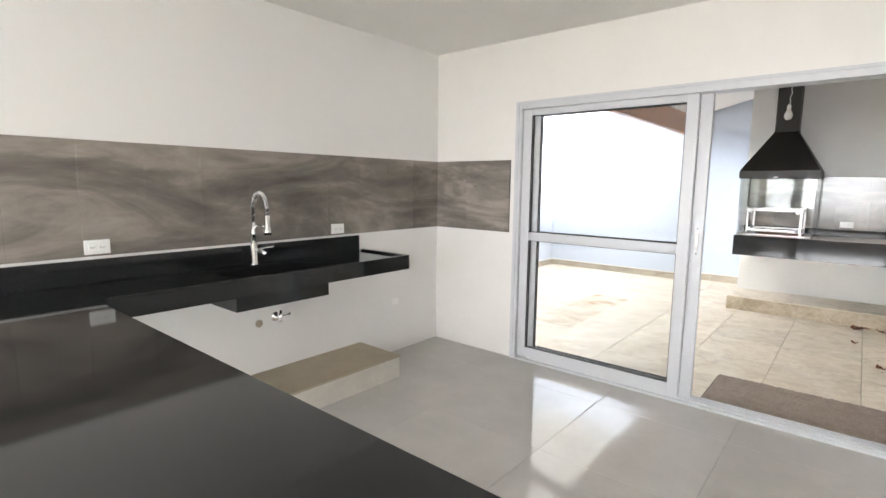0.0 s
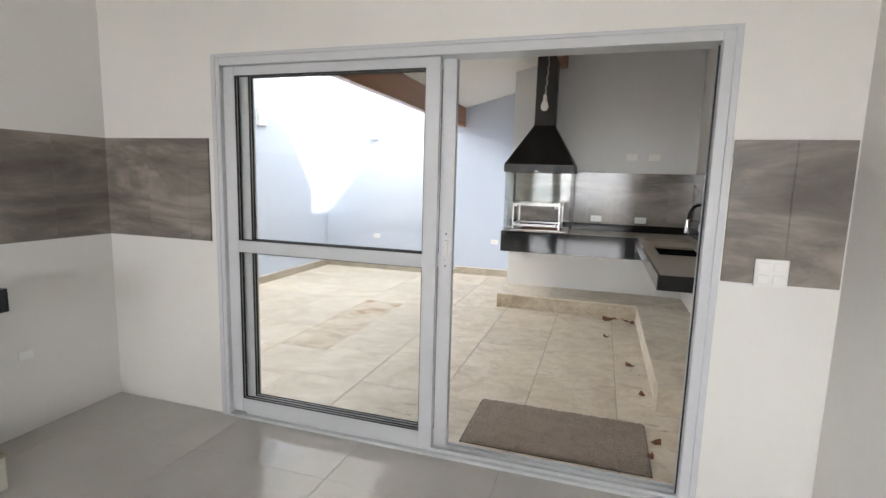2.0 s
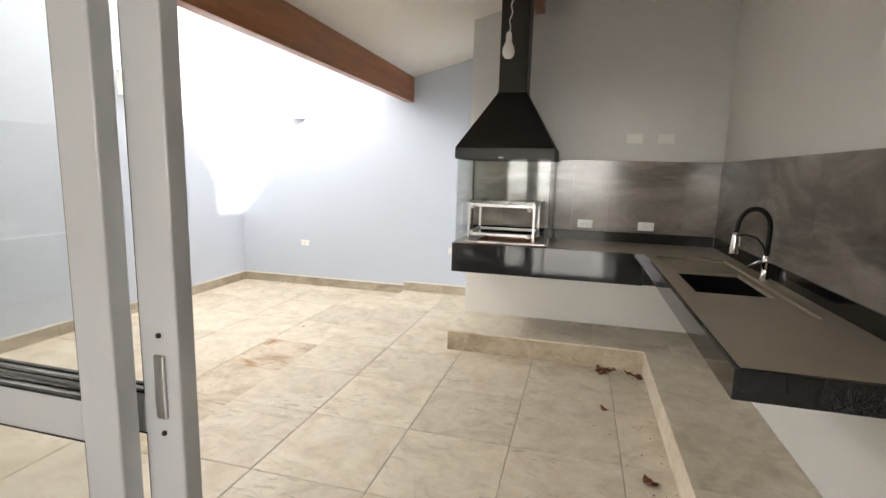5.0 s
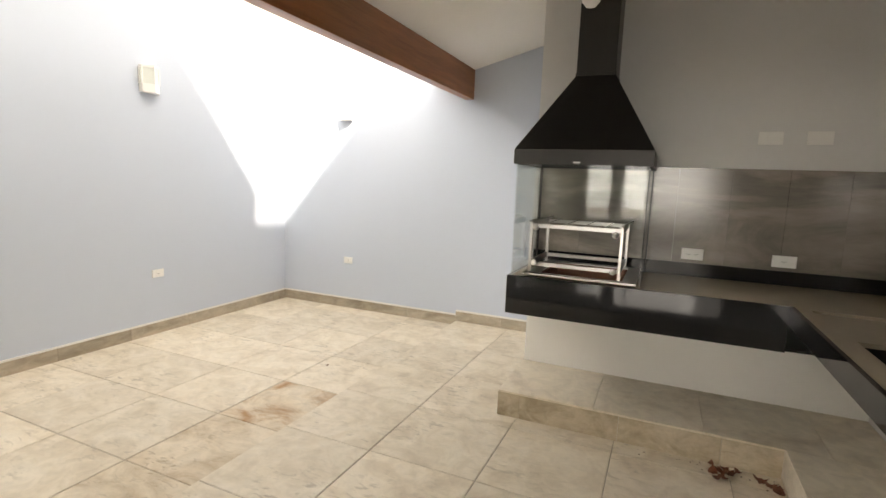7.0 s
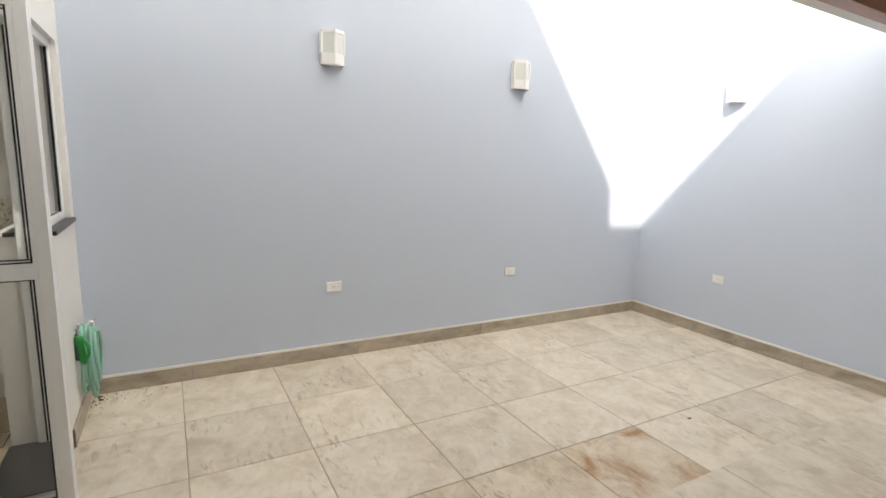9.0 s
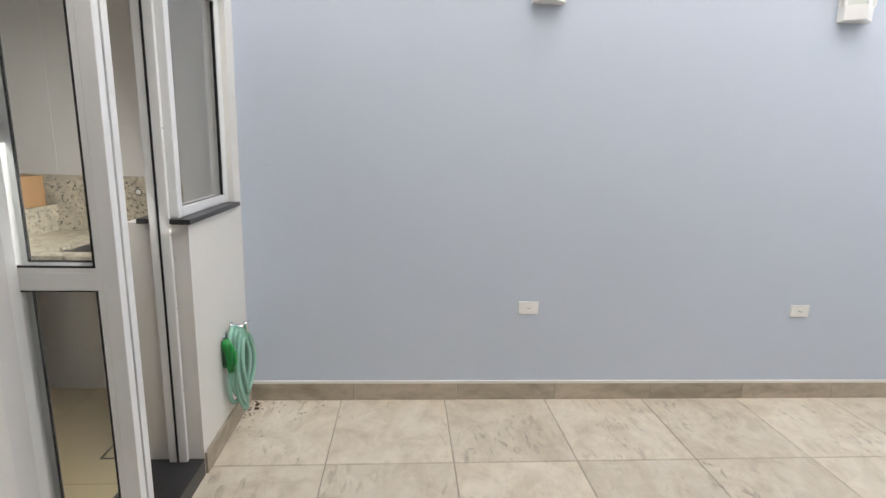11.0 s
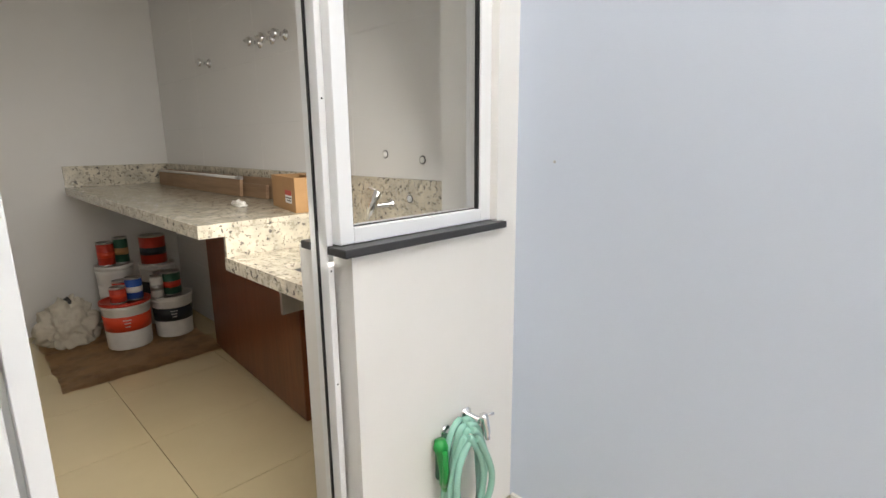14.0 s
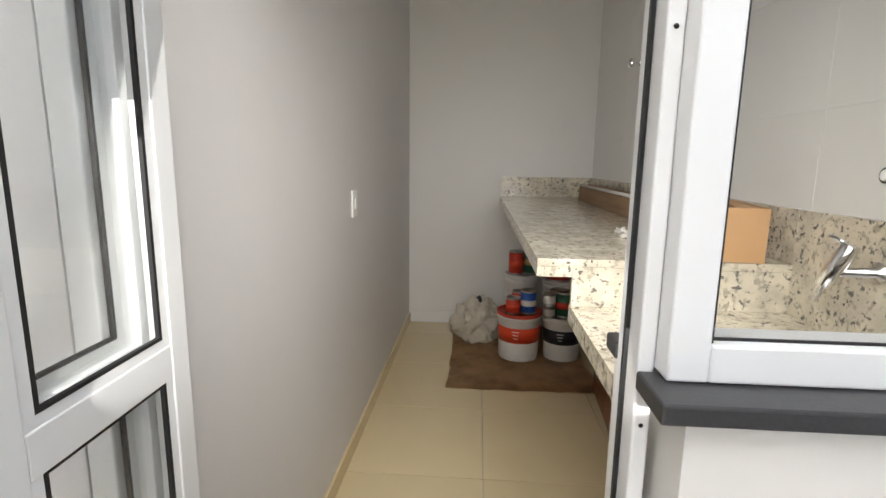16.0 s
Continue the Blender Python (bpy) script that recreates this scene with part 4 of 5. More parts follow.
for cx, cy, n, spread in ((3.18, 3.33, 11, 0.07), (3.37, 3.29, 6, 0.05), (3.14, 2.65, 1, 0.0), (3.33, 1.92, 2, 0.03), (3.40, 0.60, 2, 0.02), (3.36, 0.43, 2, 0.02), (3.38, 1.3, 1, 0), (0.34, 3.66, 1, 0)):
    for k in range(n):
        dry_leaf(cx + rng.uniform(-spread, spread), cy + rng.uniform(-spread, spread), (UP if cx > STEP else LOW) + 0.001 * k, rng.uniform(0.035, 0.075) if cx > STEP else 0.03, rng.uniform(0, 360))

nail = thing("wall_nail", (PX0, 0.436, 1.285), "small grey nail head in the blue wall", "nail")
bm = bmesh.new()
add_lathe(bm, [(0.0, 0.0), (0.002, 0.0), (0.002, 0.006), (0.0045, 0.006), (0.004, 0.008), (0.0, 0.0085)], (0, 0, 0), 10, pose(PX0 - 0.001, 0.436, 1.285, 0, 90))
part("head", bm, STEEL, nail)


# ---- laundry: window, door, threshold ----
win = thing("window_1", (-1.18, 0.235, 1.085), "white aluminium fixed laundry window over a black granite sill", "window", kind="structure")
WZ0, WZ1 = 1.097, 2.084
wx0, wx1 = -1.462, -0.883
for b in ((wx0, wx0 + 0.05), (wx1 - 0.042, wx1)):
    box_part("window_frame", (*b, 0.20, 0.262, WZ0, WZ1), ALU, win, 0.003)
for b in ((WZ0, WZ0 + 0.041), (WZ1 - 0.045, WZ1)):
    box_part("window_frame", (wx0 + 0.05, wx1 - 0.042, 0.20, 0.262, *b), ALU, win, 0.003)
g = box_part("pane", (wx0 + 0.05, wx1 - 0.042, 0.236, 0.242, WZ0 + 0.041, WZ1 - 0.045), CLEAR, win)
g.visible_shadow = False
bm = bmesh.new()
for c in ((wx0 + 0.05, wx0 + 0.058, WZ0 + 0.041, WZ1 - 0.045), (wx1 - 0.046, wx1 - 0.042, WZ0 + 0.041, WZ1 - 0.045), (wx0 + 0.058, wx1 - 0.046, WZ0 + 0.041, WZ0 + 0.044)):
    add_box(bm, c[0], c[1], 0.243, 0.255 if c[3] > 1.5 else 0.246, c[2], c[3])
part("gasket", bm, GASKET, win, "black rubber glazing seal")
bm = bmesh.new()
add_box(bm, -1.487, -0.862, 0.232, 0.312, 1.0745, 1.096, 0.003)
add_box(bm, -1.487, -0.897, 0.150, 0.2318, 1.0745, 1.0958)
add_box(bm, -1.487, -0.862, 0.105, 0.1498, 1.0745, 1.096, 0.003)
part("window_sill", bm, SILL_GRANITE, win, "black granite sill with rounded corners")

door2 = thing("door_2", (-0.5, 0.19, 0), "white aluminium laundry door frame", "door frame", kind="structure")
for a, b, ya, yb in ((-0.8825, -0.864, 0.152, 0.23), (-0.181, -0.1405, 0.07, 0.148)):
    box_part("jamb", (a, b, ya, yb, 0.006, 2.083), ALU, door2, 0.003)
box_part("gasket", (-0.8635, -0.859, 0.187, 0.195, 0.01, 2.03), GASKET, door2, 0, "black rubber door seal")
box_part("head", (-0.8635, -0.181, 0.152, 0.23, 2.04, 2.083), ALU, door2, 0.003)
for z in (0.35, 0.72, 1.03, 1.45):
    bm = bmesh.new()
    add_lathe(bm, [(0.0, 0), (0.0028, 0), (0.002, 0.0012), (0.0, 0.0012)], (0, 0, 0), 8, pose(-0.873, 0.2302, z, -90))
    part("screw", bm, GASKET, door2)
structure("threshold", [(-0.895, -0.14, 0.03, 0.292, -0.3, 0.004)], SILL_GRANITE, "black granite laundry threshold", "threshold", 0.003)

H, F = Vector((-0.238, 0.07, 0)), Vector((-0.248, 0.395, 0))
LEAFLEN = (F - H).length
LEAFTURN = math.degrees(math.atan2((F - H).y, (F - H).x))


def fold_leaf(m, label, side):
    leaf = thing("folding_door_leaf", (0, 0, 0), label, "door", "leaves of the folding laundry door")
    leaf.matrix_basis = m
    w, t, z0, z1, zr = LEAFLEN, 0.016, 0.012, 2.03, 1.03

    def b(name, x0, x1, y0, y1, za, zb, material, bevel=0.002):
        bm = bmesh.new()
        add_box(bm, x0, x1, y0, y1, za, zb, bevel, m)
        return part(name, bm, material, leaf)
    b("stile", 0, 0.042, -t, t, z0, z1, ALU)
    b("stile", w - 0.042, w, -t, t, z0, z1, ALU)
    for a, c in ((z0, z0 + 0.06), (zr - 0.025, zr + 0.025), (z1 - 0.05, z1)):
        b("rail", 0.0425, w - 0.0425, -t * 0.95, t * 0.95, a, c, ALU)
    for a, c in ((z0 + 0.06, zr - 0.025), (zr + 0.025, z1 - 0.05)):
        y = side * 0.0105
        bm = bmesh.new()
        for q in ((0.058, 0.064, a + 0.013, c), (w - 0.064, w - 0.058, a + 0.013, c), (0.064, w - 0.064, a + 0.013, a + 0.018), (0.064, w - 0.064, c - 0.004, c)):
            add_box(bm, q[0], q[1], y - 0.003, y + 0.003, q[2], q[3], 0, m)
        part("gasket", bm, GASKET, leaf, "black rubber glazing seal")
        bm = bmesh.new()
        for q in ((0.0425, 0.0575, a, c), (w - 0.0575, w - 0.0425, a, c), (0.0575, w - 0.0575, a, a + 0.0125)):
            add_box(bm, q[0], q[1], y - 0.003, y + 0.003, q[2], q[3], 0, m)
        part("bead", bm, ALU, leaf)
        p = b("pane", 0.044, w - 0.044, -0.003, 0.003, a, c, CLEAR, 0)
        p.visible_shadow = False
    return leaf


m1 = Matrix.Translation(H) @ pose(0, 0, 0, 0, 0, LEAFTURN)
fold_leaf(m1, "white aluminium glazed folding leaf, folded open", 1)
fold_leaf(m1 @ pose(0.0, -0.043, 0), "white aluminium glazed folding leaf, folded behind the first", -1)

# ---- laundry: counters ----
lt = thing("laundry_counter", (-1.2, -1.9, 1.05), "pale speckled granite laundry worktop", "counter")
LX = PX0 + 0.0025
box_part("worktop", (LX, -0.857, -3.208, -0.632, 1.03, 1.052), WHITE_GRANITE, lt, 0.002)
box_part("front_apron", (-0.877, -0.857, -3.208, -0.632, 1.0, 1.0295), WHITE_GRANITE, lt, 0.001)
box_part("end_apron", (-0.9555, -0.8775, -0.652, -0.632, 1.0, 1.0295), WHITE_GRANITE, lt, 0.001)
box_part("riser", (LX, -0.956, -0.652, -0.632, 0.9155, 1.0295), WHITE_GRANITE, lt, 0.001)
box_part("back_splash", (LX + 0.021, -0.86, -3.209, -3.19, 1.0525, 1.203), WHITE_GRANITE, lt, 0.001)
box_part("side_splash", (LX, LX + 0.02, -3.209, -0.632, 1.0525, 1.203), WHITE_GRANITE, lt, 0.001)

tank = thing("laundry_tank", (-1.25, -0.3, 0.9), "pale speckled granite laundry tub with a ribbed washboard", "laundry sink")
TX0, TX1, TY0, TY1 = -1.46, -1.04, -0.36, -0.02
bm = bmesh.new()
for b in ((LX, TX0, -0.652, 0.039), (TX1, -0.954, -0.652, 0.039), (TX0, TX1, -0.652, TY0), (TX0, TX1, TY1, 0.039)):
    add_box(bm, *b, 0.893, 0.915)
part("worktop", bm, WHITE_GRANITE, tank)
box_part("front_apron", (-0.974, -0.9535, -0.652, 0.039, 0.864, 0.8925), WHITE_GRANITE, tank, 0.001)
box_part("splash", (LX, LX + 0.02, -0.631, 0.039, 0.9155, 1.203), WHITE_GRANITE, tank, 0.001)
TUB = mat("beige_resin_tub", (0.36, 0.31, 0.235), 0.5, grain=0.2, scale=60, stain=0.2)
bm = bmesh.new()
add_box(bm, TX0, -1.165, TY0, TY1, 0.715, 0.73)
for b in ((TX0 - 0.015, TX0, TY0 - 0.015, TY1 + 0.015), (TX0, -1.03, TY0 - 0.015, TY0), (TX0, -1.03, TY1, TY1 + 0.015)):
    add_box(bm, *b, 0.73, 0.8925)
part("tub", bm, STEEL, tank, "brushed steel tub")
bm = bmesh.new()
ribs = 18
prof = [(-1.005 - 0.16 * k / ribs, 0.8915 - 0.165 * k / ribs + (0.006 if k % 2 else -0.006), 0.14 * k / ribs) for k in range(ribs + 1)]
front = [bm.verts.new((x, -0.60 + d, z)) for x, z, d in prof]
back = [bm.verts.new((x, 0.036, z)) for x, z, d in prof]
for i in range(ribs):
    bm.faces.new((front[i], front[i + 1], back[i + 1], back[i]))
bmesh.ops.solidify(bm, geom=list(bm.faces), thickness=0.012)
part("washboard", bm, TUB, tank, "ribbed beige washboard underside")
bm = bmesh.new()
add_tube(bm, [(-1.3, -0.3, 0.715), (-1.3, -0.3, 0.50), (-1.32, -0.3, 0.44), (-1.4, -0.3, 0.42), (-1.5, -0.3, 0.46), (-1.56, -0.3, 0.46)], 0.02, 12)
part("drain_pipe", bm, PLASTIC, tank)


def wood_board(m, w, h, label):
    b = thing("plywood_board", (0, 0, 0), label, "board", "loose veneer panels")
    b.matrix_basis = m
    bm = bmesh.new()
    add_box(bm, 0, w, -0.012, 0.012, 0, h, 0.004, m)
    part("face_sheet", bm, PANEL_WOOD, b)
    bm = bmesh.new()
    add_box(bm, -0.0035, 0.0, -0.0115, 0.0115, 0.004, h - 0.004, 0.001, m)
    part("edge_band", bm, PANEL_WOOD, b)
    return b


a = math.degrees(math.atan2(-1.24, -0.075))
wood_board(pose(-1.318, -0.75, 0.0125, 0, 0, a), 1.24, 0.80, "dark red veneered panel standing under the laundry worktop")
wood_board(pose(-1.36, -1.25, 0.0125, 0, 0, a), 0.85, 0.93, "dark red veneered panel standing behind another")

# ---- laundry: wall fittings ----
sw2 = thing("light_switch", (-0.14, -1.40, 1.128), "white switch plate on the grey laundry wall", "switch")
box_part("plate", (-0.1495, -0.1405, -1.438, -1.362, 1.069, 1.187), PLASTIC, sw2, 0.003)
box_part("rocker", (-0.157, -0.150, -1.416, -1.384, 1.106, 1.150), PLASTIC, sw2, 0.003)


def valve(y, z, label, reach=0.075, lever=True):
    v = thing("wall_valve", (PX0, y, z), label, "tap", "valves on the laundry wall")
    bm = bmesh.new()
    add_lathe(bm, [(0.028, 0), (0.028, 0.006), (0.014, 0.010), (0.014, 0.04), (0.022, 0.045), (0.024, 0.07), (0.016, 0.078), (0.0, 0.078)], (0, 0, 0), 18, pose(PX0 + 0.001, y, z, 0, 90))
    part("body", bm, CHROME, v)
    if lever:
        bm = bmesh.new()
        add_tube(bm, [(PX0 + 0.06, y, z), (PX0 + 0.065, y - 0.03, z + 0.004), (PX0 + 0.066, y - 0.055, z + 0.012)], 0.007, 8)
        part("lever", bm, CHROME, v)
    return v


valve(-2.155, 1.857, "chrome stop valve on the laundry wall")
for y in (-1.44, -1.30, -1.16):
    valve(y, 1.885, "chrome stop valve in a row on the laundry wall")


def cap(y, z, x, label):
    c = thing("pipe_cap", (x, y, z), label, "pipe cap", "capped pipe stubs")
    # flat dark ring, the shade round the plug put in as colour
    bm = bmesh.new()
    add_lathe(bm, [(0.0175, 0), (0.0175, 0.002), (0.0135, 0.002)], (0, 0, 0), 18, pose(x + 0.0005, y, z, 0, 90))
    part("recess_ring", bm, SILL_GRANITE, c, "dark ring for the shade round the plug")
    bm = bmesh.new()
    add_lathe(bm, [(0.0135, 0.0021), (0.0125, 0.005), (0.009, 0.007), (0.0, 0.007)], (0, 0, 0), 16, pose(x + 0.0005, y, z, 0, 90))
    part("plug", bm, PLASTIC, c)
    return c


cap(-0.392, 1.30, PX0 + 0.0025, "white capped pipe stub in the tiled wall")
cap(-0.163, 1.28, PX0 + 0.0025, "white capped pipe stub in the tiled wall")
cap(-0.22, 1.125, LX + 0.02, "white capped pipe stub in the granite splash")

tap = thing("laundry_tap", (PX0 + 0.02, -0.34, 1.09), "chrome garden-style tap over the laundry tub", "tap")
bm = bmesh.new()
add_lathe(bm, [(0.024, 0), (0.024, 0.005), (0.011, 0.010), (0.010, 0.085)], (0, 0, 0), 16, pose(LX + 0.021, -0.34, 1.095, 0, 90))
part("pipe", bm, CHROME, tap)
bm = bmesh.new()
add_lathe(bm, [(0.009, -0.085), (0.010, -0.05), (0.017, -0.045), (0.018, 0.05), (0.016, 0.055), (0.0, 0.056)], (0, 0, 0), 18, pose(LX + 0.108, -0.345, 1.105, -14, -18))
part("body", bm, CHROME, tap)
bm = bmesh.new()
add_tube(bm, [(LX + 0.093, -0.345, 1.155), (LX + 0.098, -0.365, 1.163), (LX + 0.106, -0.382, 1.166)], 0.006, 8)
part("handle", bm, CHROME, tap)

# ---- laundry: loose things ----
CARD = mat("brown_cardboard", (0.47, 0.275, 0.125), 0.8, grain=0.15, scale=40, stain=0.2, stain_scale=6, bump=0.1)
WET_CARD = mat("stained_cardboard", (0.62, 0.40, 0.20), 0.3, grain=0.2, scale=30, stain=0.75, stain_scale=6, colour2=(0.19, 0.095, 0.038), bump=0.25)
RED = mat("red_paint_label", (0.55, 0.04, 0.02), 0.4, grain=0.1)
ORANGE = mat("orange_red_label", (0.68, 0.06, 0.02), 0.4)
BLUE_L = mat("blue_tin_label", (0.02, 0.09, 0.40), 0.35, grain=0.15)
DARK_L = mat("black_label", (0.02, 0.022, 0.026), 0.4)
GREEN_L = mat("dark_green_label", (0.02, 0.09, 0.05), 0.4)
BUCKET = mat("white_bucket_plastic", (0.74, 0.72, 0.68), 0.4, stain=0.25, stain_scale=14)
CLOTH = mat("crumpled_cream_bag", (0.62, 0.57, 0.47), 0.8, grain=0.15, scale=30, stain=0.35, stain_scale=9, bump=0.3, bump_scale=30)

sheet = thing("cardboard_sheet", (-0.97, -2.6, 0.0), "flattened stained cardboard on the laundry floor", "cardboard")
for k, (xa, xb, ya, yb) in enumerate(((-1.42, -0.53, -3.17, -1.99), (-1.40, -0.56, -3.15, -2.02))):
    bm = bmesh.new()
    nx, ny = 18, 24
    rg = random.Random(3 + k)
    gd = [[bm.verts.new((xa + (xb - xa) * i / nx + (rg.uniform(-.012, .012) if i in (0, nx) else 0), ya + (yb - ya) * j / ny + (rg.uniform(-.012, .012) if j in (0, ny) else 0),
                         0.003 + 0.009 * k + (0.0025 * rg.random()))) for j in range(ny + 1)] for i in range(nx + 1)]
    for i in range(nx):
        for j in range(ny):
            bm.faces.new((gd[i][j], gd[i + 1][j], gd[i + 1][j + 1], gd[i][j + 1]))
    bmesh.ops.solidify(bm, geom=list(bm.faces), thickness=0.004)
    part("layer", bm, WET_CARD, sheet)


def bucket(x, y, r, h, stripe, label, lid=None):
    z = 0.0145
    b = thing("paint_bucket", (x, y, z), label, "bucket", "paint buckets on the cardboard")
    k = 0.9
    bm = bmesh.new()
    add_lathe(bm, [(0.0, 0), (r * 0.86, 0), (r * 0.885, 0.008), (r * k, h * 0.3), (r * 0.955, h * 0.86), (r * 0.985, h * 0.87), (r, h * 0.90), (r, h * 0.95)], (x, y, z), 40)
    part("body", bm, BUCKET, b)
    bm = bmesh.new()
    add_lathe(bm, [(r * 0.912, h * 0.40), (r * 0.915, h * 0.40), (r * 0.948, h * 0.72), (r * 0.944, h * 0.72)], (x, y, z), 40)
    part("label_band", bm, stripe, b)
    bm = bmesh.new()
    add_lathe(bm, [(r * 1.015, h * 0.94), (r * 1.02, h), (r * 0.94, h), (r * 0.92, h * 0.975), (0.0, h * 0.975)], (x, y, z), 40)
    part("lid", bm, lid or BUCKET, b)
    bm = bmesh.new()
    for i in range(3):
        w = 0.05 - i * 0.012
        for j in range(6):
            a0 = math.radians(78 - (w / r) * 28) + j * w / r / 6
            p = Vector((math.cos(a0), math.sin(a0), 0))
            add_tube(bm, [(x + p.x * r * 0.936, y + p.y * r * 0.936, z + h * (0.64 - 0.07 * i)), (x + p.x * r * 0.936, y + p.y * r * 0.936, z + h * (0.655 - 0.07 * i))], 0.004, 4)
    part("lettering", bm, BUCKET, b)
    return b


bucket(-0.985, -2.515, 0.15, 0.32, ORANGE, "white paint bucket with an orange band and red lid", RED)
bucket(-1.275, -2.53, 0.135, 0.295, DARK_L, "white paint bucket with a black band")


def tin(x, y, z, r, h, body, label, top=None):
    c = thing("paint_tin", (x, y, z), label, "tin", "small paint tins")
    bm = bmesh.new()
    add_lathe(bm, [(0.0, 0), (r, 0), (r * 1.02, 0.004), (r, 0.008), (r, h - 0.008), (r * 1.02, h - 0.004), (r * 1.02, h), (r * 0.9, h), (r * 0.88, h - 0.006), (0.0, h - 0.006)], (x, y, z), 24)
    part("can", bm, STEEL, c)
    bm = bmesh.new()
    add_lathe(bm, [(r * 1.004, 0.012), (r * 1.012, 0.012), (r * 1.012, h - 0.012), (r * 1.004, h - 0.012)], (x, y, z), 24)
    part("label", bm, body, c)
    bm = bmesh.new()
    add_lathe(bm, [(r * 1.013, h * 0.35), (r * 1.018, h * 0.35), (r * 1.018, h * 0.6), (r * 1.013, h * 0.6)], (x, y, z), 24)
    part("stripe", bm, top or BUCKET, c)
    return c


zt = 0.0145 + 0.32
tin(-0.935, -2.44, zt, 0.047, 0.11, RED, "small red paint tin on a bucket", ORANGE)
tin(-1.035, -2.46, zt, 0.05, 0.155, BLUE_L, "blue paint tin on a bucket")
tin(-0.985, -2.57, zt, 0.05, 0.12, ORANGE, "orange paint tin on a bucket")
zt2 = 0.0145 + 0.295
tin(-1.175, -2.47, zt2, 0.04, 0.16, BUCKET, "pale tall tin on a bucket", STEEL)
tin(-1.275, -2.50, zt2, 0.062, 0.17, GREEN_L, "dark green and red tin on a bucket", RED)
tin(-1.25, -2.62, zt2, 0.05, 0.15, RED, "red tin on a bucket", DARK_L)
bucket(-1.02, -2.86, 0.12, 0.50, BUCKET, "tall pale bucket behind the front buckets")
bucket(-1.30, -2.88, 0.12, 0.46, DARK_L, "tall bucket with a dark band behind the others")
tin(-0.975, -2.83, 0.0145 + 0.50, 0.052, 0.17, RED, "red and amber tin on the tall bucket", ORANGE)
tin(-1.075, -2.85, 0.0145 + 0.50, 0.045, 0.19, GREEN_L, "green tin on the tall bucket", CARD)
tin(-1.28, -2.85, 0.0145 + 0.46, 0.085, 0.22, RED, "large dark red tin on a bucket", DARK_L)


def crumpled(at, sx, sy, sz, seed, label):
    b = thing("plastic_bag", at, label, "bag")
    bm = bmesh.new()
    bmesh.ops.create_icosphere(bm, subdivisions=5, radius=1.0)
    for v in bm.verts:
        p = v.co.copy()
        fold = noise.noise(p * 2.1 + Vector((seed, 0, 0))) * 0.38 + abs(noise.noise(p * 4.7 + Vector((0, seed, 0)))) * 0.34 - 0.12 + noise.noise(p * 11) * 0.05
        q = p * (1 + fold)
        q.z = max(q.z, -0.62)
        q.x *= 1.0 + 0.28 * max(0, -q.z)
        v.co = Vector((at[0] + q.x * sx, at[1] + q.y * sy, at[2] + (q.z + 0.62) * sz))
    part("bag_body", bm, CLOTH, b, "", True)
    bm = bmesh.new()
    add_tube(bm, [(at[0] - sx * 0.5, at[1], at[2] + sz * 1.32), (at[0] - sx * 0.1, at[1] + 0.01, at[2] + sz * 1.55), (at[0] + sx * 0.35, at[1], at[2] + sz * 1.35)], 0.03, 10, True, [0.022, 0.034, 0.02])
    part("dark_bundle", bm, DARK_L, b, "dark tied bundle on top")
    return b


crumpled((-0.70, -2.84, 0.0145), 0.165, 0.15, 0.19, 4.0, "crumpled cream sack with a dark bundle on top")

carton = thing("cardboard_box", (-1.38, -0.9, 1.0525), "open brown cardboard carton with a printed label", "box")
mC = Matrix.Translation((-1.285, -0.675, 1.0525)) @ pose(0, 0, 0, 0, 0, -102)
bw, bd, bh = 0.36, 0.19, 0.15


def cbox(name, x0, x1, y0, y1, z0, z1, material, parent=carton, label=""):
    bm = bmesh.new()
    add_box(bm, x0, x1, y0, y1, z0, z1, 0.0, mC)
    return part(name, bm, material, parent, label)


cbox("panel", 0, bw, -bd, 0, 0, 0.004, CARD)
cbox("panel", 0, bw, -0.004, 0, 0.004, bh, CARD)
cbox("panel", 0, bw, -bd, -bd + 0.004, 0.004, bh, CARD)
cbox("panel", 0, 0.004, -bd + 0.004, -0.004, 0.004, bh, CARD)
cbox("panel", bw - 0.004, bw, -bd + 0.004, -0.004, 0.004, bh, CARD)
cbox("flap", 0.006, bw - 0.006, -bd + 0.006, -bd + 0.06, bh - 0.006, bh - 0.003, CARD)
cbox("flap", 0.006, 0.07, -bd + 0.062, -0.006, bh - 0.006, bh - 0.003, CARD)
lab = cbox("label", 0.05, 0.145, 0.0003, 0.0012, 0.035, 0.085, PLASTIC, carton, "white printed label")
cbox("label_band", 0.05, 0.145, 0.0013, 0.002, 0.07, 0.092, RED, lab, "red band on the label")
for k in range(2):
    cbox("print_line", 0.055, 0.14 - 0.02 * k, 0.0013, 0.0018, 0.056 - 0.012 * k, 0.061 - 0.012 * k, DARK_L, lab)


def plank(x, ya, yb, z, w, h, lean, label):
    p = thing("wood_plank", (x, (ya + yb) / 2, z), label, "plank", "planks on the laundry worktop")
    bm = bmesh.new()
    add_box(bm, 0, w, ya, yb, 0, h, 0.002, Matrix.Translation((x, 0, z)) @ pose(0, 0, 0, 0, lean, 0))
    part("board", bm, PLANK_WOOD, p)
    return p


